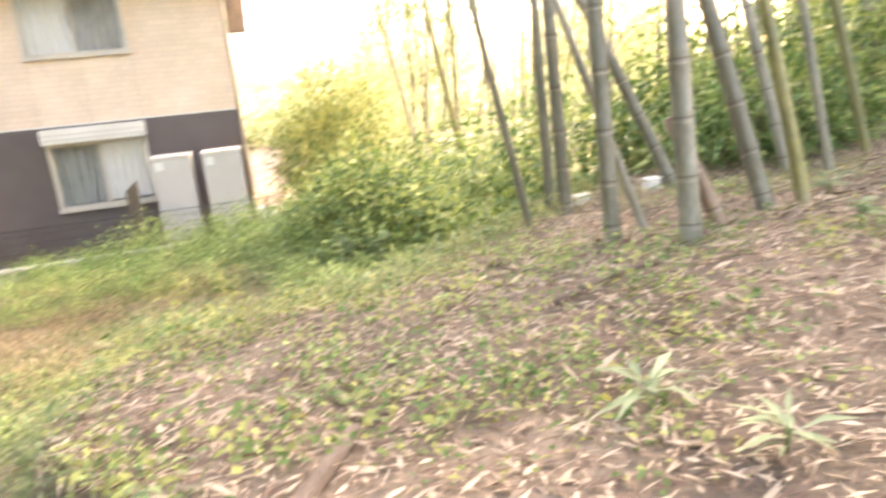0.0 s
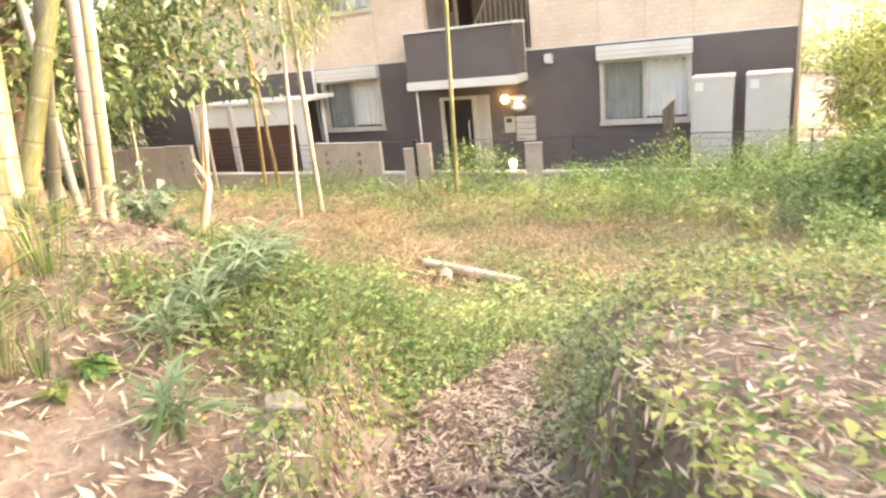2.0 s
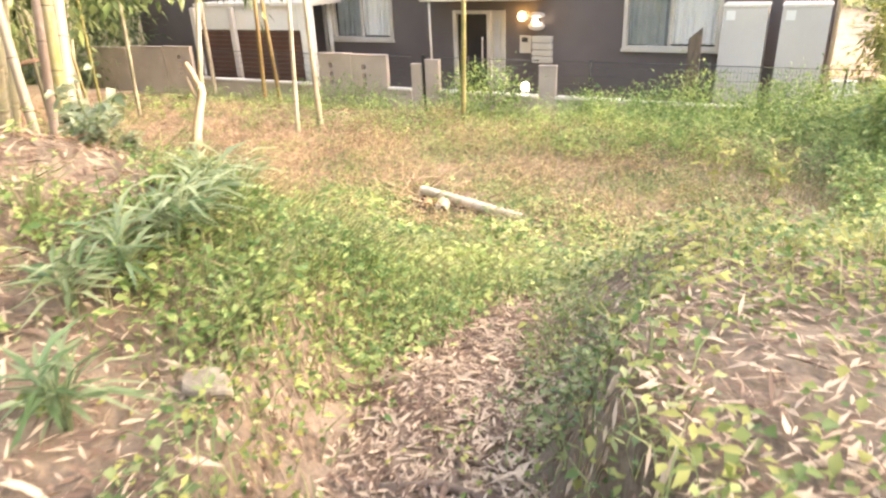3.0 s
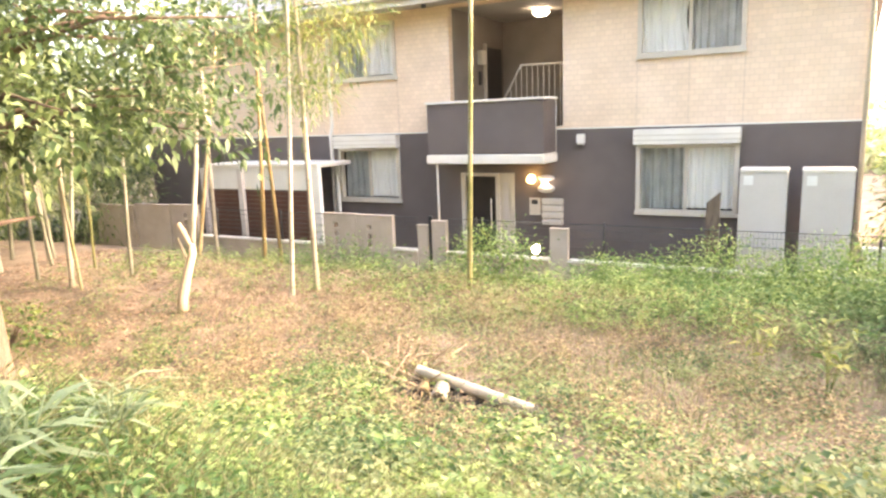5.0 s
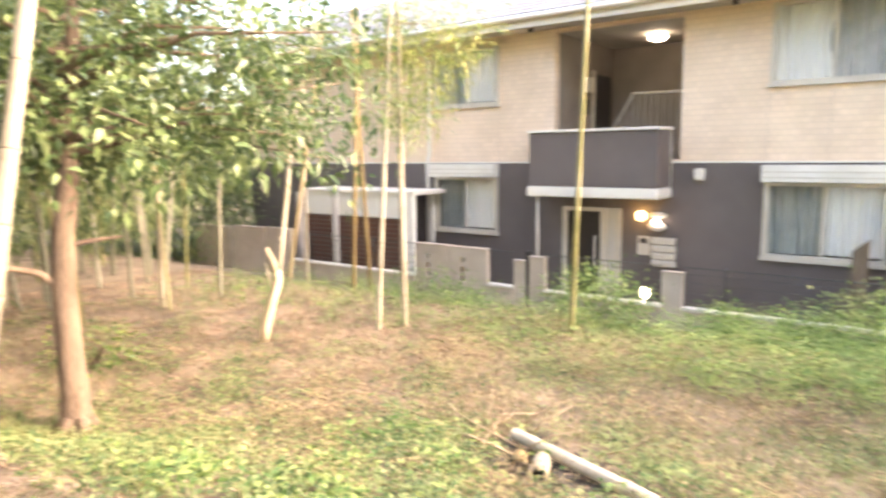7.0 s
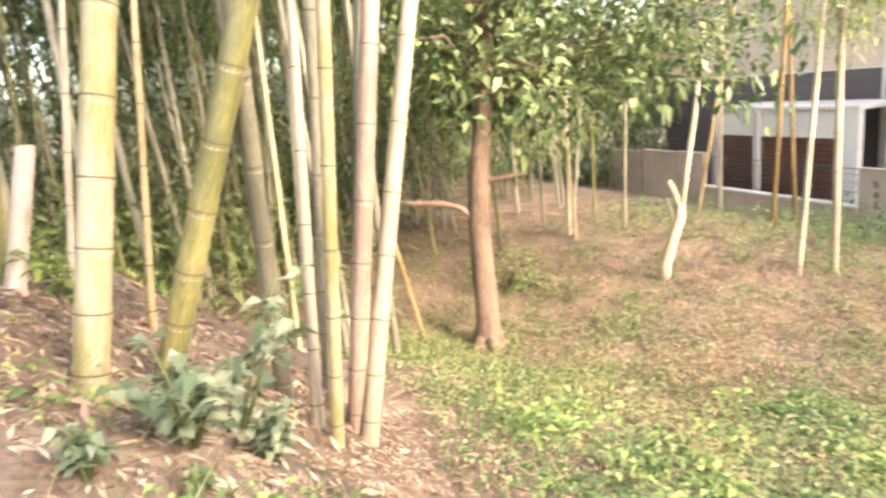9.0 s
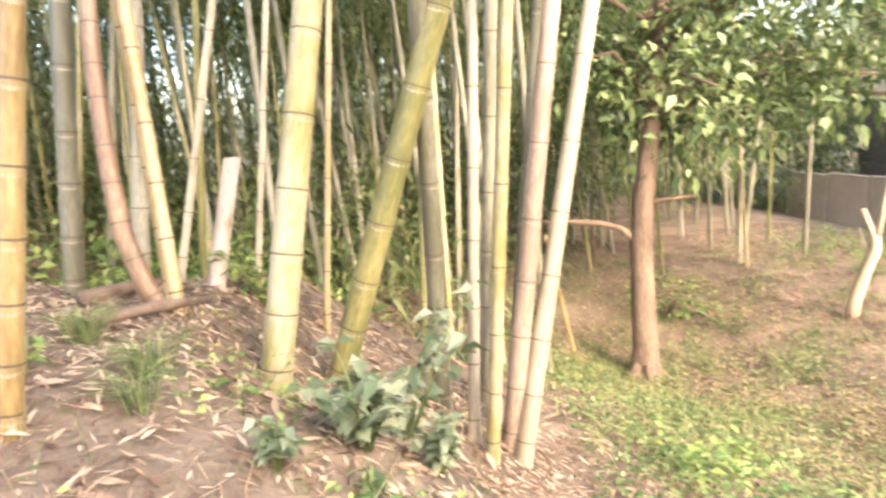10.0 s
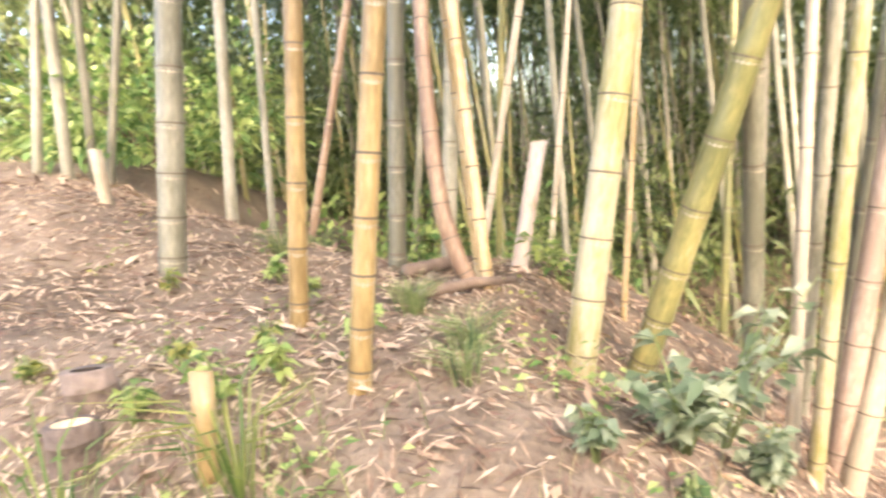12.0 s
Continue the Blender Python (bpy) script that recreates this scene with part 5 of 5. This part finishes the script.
for x, y, n, l in ((-3.25, -12.55, 150, 0.22), (-3.0, -12.3, 150, 0.22), (-2.85, -12.28, 110, 0.2), (-4.6, -13.6, 160, 0.3), (-3.9, -13.4, 120, 0.25)):
    tuft(x, y, n, l * 0.75, 0.004, M_WEED, "soft tuft of fine green grass on the soil")
tuft(-2.42, -12.62, 44, 0.42, 0.008, M_YELLOW, "arching tuft of bright yellow-green grass", 1.2)
tuft(-2.25, -12.9, 36, 0.36, 0.008, M_YELLOW, "arching tuft of bright yellow-green grass", 1.2)
tuft(-2.1, -13.0, 50, 0.34, 0.007, M_GRASS, "arching tuft of pale grass")
tuft(-1.65, -12.35, 40, 0.2, 0.008, M_WEED, "green grass tuft on the rim of the path")
for x, y, n, h in ((-2.60, -12.78, 60, 0.16), (-2.72, -12.68, 48, 0.13), (-2.52, -12.95, 40, 0.10), (-3.3, -12.95, 36, 0.1), (-3.55, -13.2, 48, 0.12), (-3.05, -12.62, 36, 0.10)):
    broadleaf(x, y, n, 0.045, 0.030, h, M_FRESH, "leafy green weed on the soil", name="weed")
for x, y in ((-2.75, -13.0), (-2.9, -12.85), (-2.6, -13.35), (-3.2, -13.4), (-1.72, -12.85), (-1.95, -12.95)):
    broadleaf(x, y, 36, 0.036, 0.024, 0.09, M_YELLOW, "small yellow-green seedling on the soil", name="seedling")

# ---- ground cover ----
def d_trench(x, y):
    return x - trench_axis(y)


def bank(x, y):
    """1 on the soil bank, 0 in the yard."""
    ye = y - 0.8 * np.clip(x - 0.4, 0, 5)
    return ss((-9.8 - ye) / 1.6)


def brown(x, y):
    """1 where the yard is bare and brown."""
    return ss((-4.2 - x) / 2.0) * ss((y + 9.6) / 1.5)


def patch(x, y, s=1.0, k=0.0):
    return 0.5 + 0.5 * np.sin(1.7 * s * x + 2.1 + k) * np.sin(1.9 * s * y + 0.6 * x - k)


def litter(n, x0, x1, y0, y1, keep, l, w, name, label, material=None):
    x, y = scatter(n, x0, x1, y0, y1, keep)
    n = len(x)
    a = rng.uniform(0, 6.28, n)
    P = on_ground(x, y, 0.008 + rng.uniform(0, 0.012, n))
    dz = (height(x + np.cos(a) * 0.05, y + np.sin(a) * 0.05) - height(x, y)) / 0.05
    D = np.stack([np.cos(a), np.sin(a), dz + rng.normal(size=n) * 0.22 + 0.1], -1)
    V, F = leaves(P, D, l * rng.uniform(0.4, 1.5, n), w * rng.uniform(0.5, 1.3, n), 0.05)
    tagged(put(name, mesh_np(name, V, F), material or M_LITTER), label, "leaf litter", kind="stuff")


litter(150000, -4.6, 4.5, -15.0, -9.6, lambda x, y: bank(x, y) * (0.55 + 0.45 * patch(x, y, 2.3)) * np.where(np.abs(d_trench(x, y)) < 0.35, 1.0, 0.75), 0.050, 0.0095, "leaf_litter", "pale dry bamboo leaves strewn over the soil bank")
litter(32000, -1.9, -0.1, -14.2, -10.6, lambda x, y: (np.abs(d_trench(x, y)) < 0.38) * 1.0, 0.055, 0.010, "path_litter", "thick pale bamboo litter on the sunken path")
litter(95000, -14, -2.0, -13, -3.5, lambda x, y: (0.35 + 0.45 * patch(x, y, 1.3, 1)) * (0.45 + 0.55 * brown(x, y)), 0.075, 0.016, "grove_litter", "brown leaf litter under the bamboo and in the yard", M_SHADELITTER)
litter(26000, -11, 9, -19, -8.5, lambda x, y: 0.25 + 0.5 * patch(x, y, 0.8, 2), 0.09, 0.017, "outer_litter", "scattered dry bamboo leaves round the bank")
litter(1100, -3.2, 4.2, -14.2, -11.0, lambda x, y: bank(x, y) * 0.7, 0.095, 0.016, "sheath_litter", "curled dry culm sheaths lying on the soil")


def weeds(n, x0, x1, y0, y1, keep, h, l, w, per, material, name, label):
    x, y = scatter(n, x0, x1, y0, y1, keep)
    k = np.repeat(np.arange(len(x)), per)
    m = len(k)
    a = rng.uniform(0, 6.28, m)
    hh = (h * rng.uniform(0.35, 1.25, len(x)))[k] * rng.uniform(0.1, 1, m)
    bx, by = x[k] + np.cos(a) * 0.03 + rng.normal(size=m) * 0.03, y[k] + np.sin(a) * 0.03 + rng.normal(size=m) * 0.03
    P = on_ground(bx, by, hh)
    D = np.stack([np.cos(a), np.sin(a), rng.normal(size=m) * 0.35 + 0.25], -1)
    V, F = leaves(P, D, l * rng.uniform(0.5, 1.3, m), w * rng.uniform(0.6, 1.3, m))
    tagged(put(name, mesh_np(name, V, F), material), label, "weeds", kind="stuff")


def grass(n, x0, x1, y0, y1, keep, l, w, name, label, material=None):
    x, y = scatter(n, x0, x1, y0, y1, keep)
    m = len(x)
    a = rng.uniform(0, 6.28, m)
    V, F = blades(on_ground(x, y, -0.01), np.stack([np.cos(a), np.sin(a), 0.1 * rng.normal(size=m)], -1), l * rng.uniform(0.4, 1.3, m), w)
    tagged(put(name, mesh_np(name, V, F), material or M_GRASS), label, "grass", kind="stuff")


pile = lambda x, y: 1 - ss(1.5 - np.hypot((x + 3.25) / 0.75, (y + 7.95) / 0.38))
yard = lambda x, y: (1 - bank(x, y)) * np.where(y > -2.0, 0.3, 1.0) * (0.04 + 0.96 * pile(x, y))
straw = lambda x, y: np.exp(-(((x + 6.6) / 1.9) ** 2) - ((y + 5.6) / 1.1) ** 2) + np.exp(-(((x + 3.4) / 0.5) ** 2) - ((y + 7.85) / 0.3) ** 2)
tr_wall = lambda x, y: np.exp(-(((np.abs(d_trench(x, y)) - 0.42) / 0.13) ** 2))
dens = lambda x, y: yard(x, y) * np.clip(1.1 - straw(x, y), 0.1, 1) * (1 - 0.78 * brown(x, y))
grass(95000, -12, 4, -10.9, -1.85, lambda x, y: dens(x, y) * (0.15 + 0.85 * patch(x, y) ** 1.3), 0.19, 0.006, "yard_grass", "soft yellow-green grass covering the yard")
grass(26000, -9.5, -3.5, -8.0, -3.6, lambda x, y: np.clip(straw(x, y) * 1.2, 0, 1), 0.10, 0.006, "straw_grass", "dry straw-coloured grass", M_LITTER)
weeds(24000, -8.5, 3.5, -10.9, -4.2, lambda x, y: dens(x, y) * (0.06 + 0.94 * patch(x, y, 1.2, 2) ** 2.2), 0.15, 0.044, 0.023, 9, M_WEED, "yard_weeds", "small-leaved green weeds among the grass")
weeds(12000, -9.5, 1.5, -10.9, -6.6, lambda x, y: yard(x, y) * np.clip(1.15 - straw(x, y), 0.1, 1) * ss((-6.9 - y) / 1.2) * (0.12 + 0.88 * patch(x, y, 2.3, 0.4) ** 1.4) * (1 - 0.8 * ss((-3.7 - x) / 1.4)), 0.15, 0.054, 0.028, 8, M_WEED, "near_weeds", "broad-leaved green weeds crowding the near side of the yard")
weeds(1800, -5.0, -1.5, -10.6, -7.6, lambda x, y: yard(x, y) * patch(x, y, 2.9, 2.2) ** 2, 0.17, 0.075, 0.038, 8, M_FRESH, "fresh_weeds", "bright green leafy weeds in patches")
weeds(9000, -6.5, 2.0, -9.5, -3.6, lambda x, y: yard(x, y) * patch(x, y, 1.6, 5.0) ** 1.5, 0.26, 0.045, 0.014, 14, M_DRYWEED, "dry_weeds", "dry straw-brown weeds between the green ones")
weeds(4200, -12, 3.5, -5.5, -1.9, lambda x, y: yard(x, y) * np.where(x < -6.5, 0.5, 1.0) * (0.3 + 0.7 * patch(x, y, 1.1, 1)), 0.34, 0.06, 0.025, 10, M_FRESH, "fence_weeds", "taller feathery weeds along the fence")
weeds(6500, -13, -4.2, -10.8, -3.6, lambda x, y: 0.8 * patch(x, y, 2.1, 3) ** 2.2, 0.11, 0.050, 0.028, 8, M_WEED, "grove_weeds", "low green weeds on the yard's shaded side")
weeds(3600, -4.0, 3.5, -14.2, -10.0, lambda x, y: np.clip(0.15 + 1.3 * patch(x, y, 1.6, 4) - 0.62, 0.02, 1) * np.where(x < -1.2, 0.35, 1.0) + tr_wall(x, y) * 0.9, 0.07, 0.027, 0.017, 9, M_YELLOW, "bank_weeds", "yellow-green creeping weeds on the bank")
weeds(3400, -0.9, 4.2, -13.6, -9.8, lambda x, y: np.clip(1.5 * patch(x, y, 1.9, 1.3) - 0.65, 0, 1) * ss((y + 13.4) / 1.6), 0.10, 0.030, 0.017, 10, M_FRESH, "bank_green_weeds", "patches of small green weeds on the littered bank")
grass(9000, -0.9, 3.5, -12.4, -9.6, lambda x, y: ss((y + 12.2 - 0.5 * np.clip(x, 0, 4)) / 1.5) * (0.25 + 0.75 * patch(x, y, 1.5, 2)), 0.17, 0.005, "bank_rim_grass", "thin grass on the bank's outer rim")
weeds(1900, -4.2, 2.2, -5.6, -2.3, lambda x, y: ss((x + 4.2) / 1.5) * (0.15 + 0.85 * patch(x, y, 1.4, 0.5) ** 1.5), 0.55, 0.06, 0.02, 24, M_FRESH, "tall_weeds", "tall feathery green weeds in front of the fence")
weeds(420, -0.8, 1.4, -12.9, -10.8, lambda x, y: ss((d_trench(x, y) - 0.3) / 0.2) * (0.4 + 0.6 * patch(x, y, 2.6, 0.7)), 0.11, 0.036, 0.022, 9, M_YELLOW, "rim_weeds", "yellow-green leafy weeds on the bank beside the path")
weeds(1100, 0.0, 2.6, -8.6, -5.2, lambda x, y: 0.8 + 0 * x, 0.42, 0.07, 0.03, 22, M_FRESH, "edge_weeds", "rank green weeds along the yard's eastern edge")
weeds(1700, -2.2, 0.2, -13.6, -10.6, lambda x, y: tr_wall(x, y) * (0.35 + 0.65 * patch(x, y, 3.0, 2)), 0.10, 0.034, 0.019, 9, M_WEED, "path_edge_weeds", "green weeds hanging over the sunken path's edges")
grass(9000, -2.2, 0.2, -13.6, -10.4, lambda x, y: tr_wall(x, y), 0.12, 0.005, "path_edge_grass", "fine grass on the path's earth walls", M_WEED)
weeds(2600, -1.2, 4.5, -12.6, -8.2, lambda x, y: bank(x, y) * (1 - ss((-10.6 - (y - 0.8 * np.clip(x - 0.4, 0, 5))) / 1.3)), 0.15, 0.042, 0.024, 9, M_YELLOW, "slope_weeds", "yellow-green weeds on the bank's lower slope")
left_bank = lambda x, y: ss((x + 3.2 - 0.8 * patch(x, y, 2, 1)) / 0.5) * ss((-1.4 - x) / 0.3) * ss((y + 12.8) / 0.8) * ss((-9.4 - y) / 1.2)
weeds(4600, -3.3, -1.4, -12.8, -10.0, lambda x, y: left_bank(x, y) * 0.9, 0.12, 0.036, 0.019, 11, M_FRESH, "bank_top_weeds", "green weeds between the dwarf bamboo on the bank")
grass(20000, -3.4, -1.3, -12.8, -9.4, lambda x, y: left_bank(x, y) * (1 - 0.4 * ss((y + 11) / 1.5)), 0.19, 0.005, "bank_grass", "long green grass on the bank beside the path")
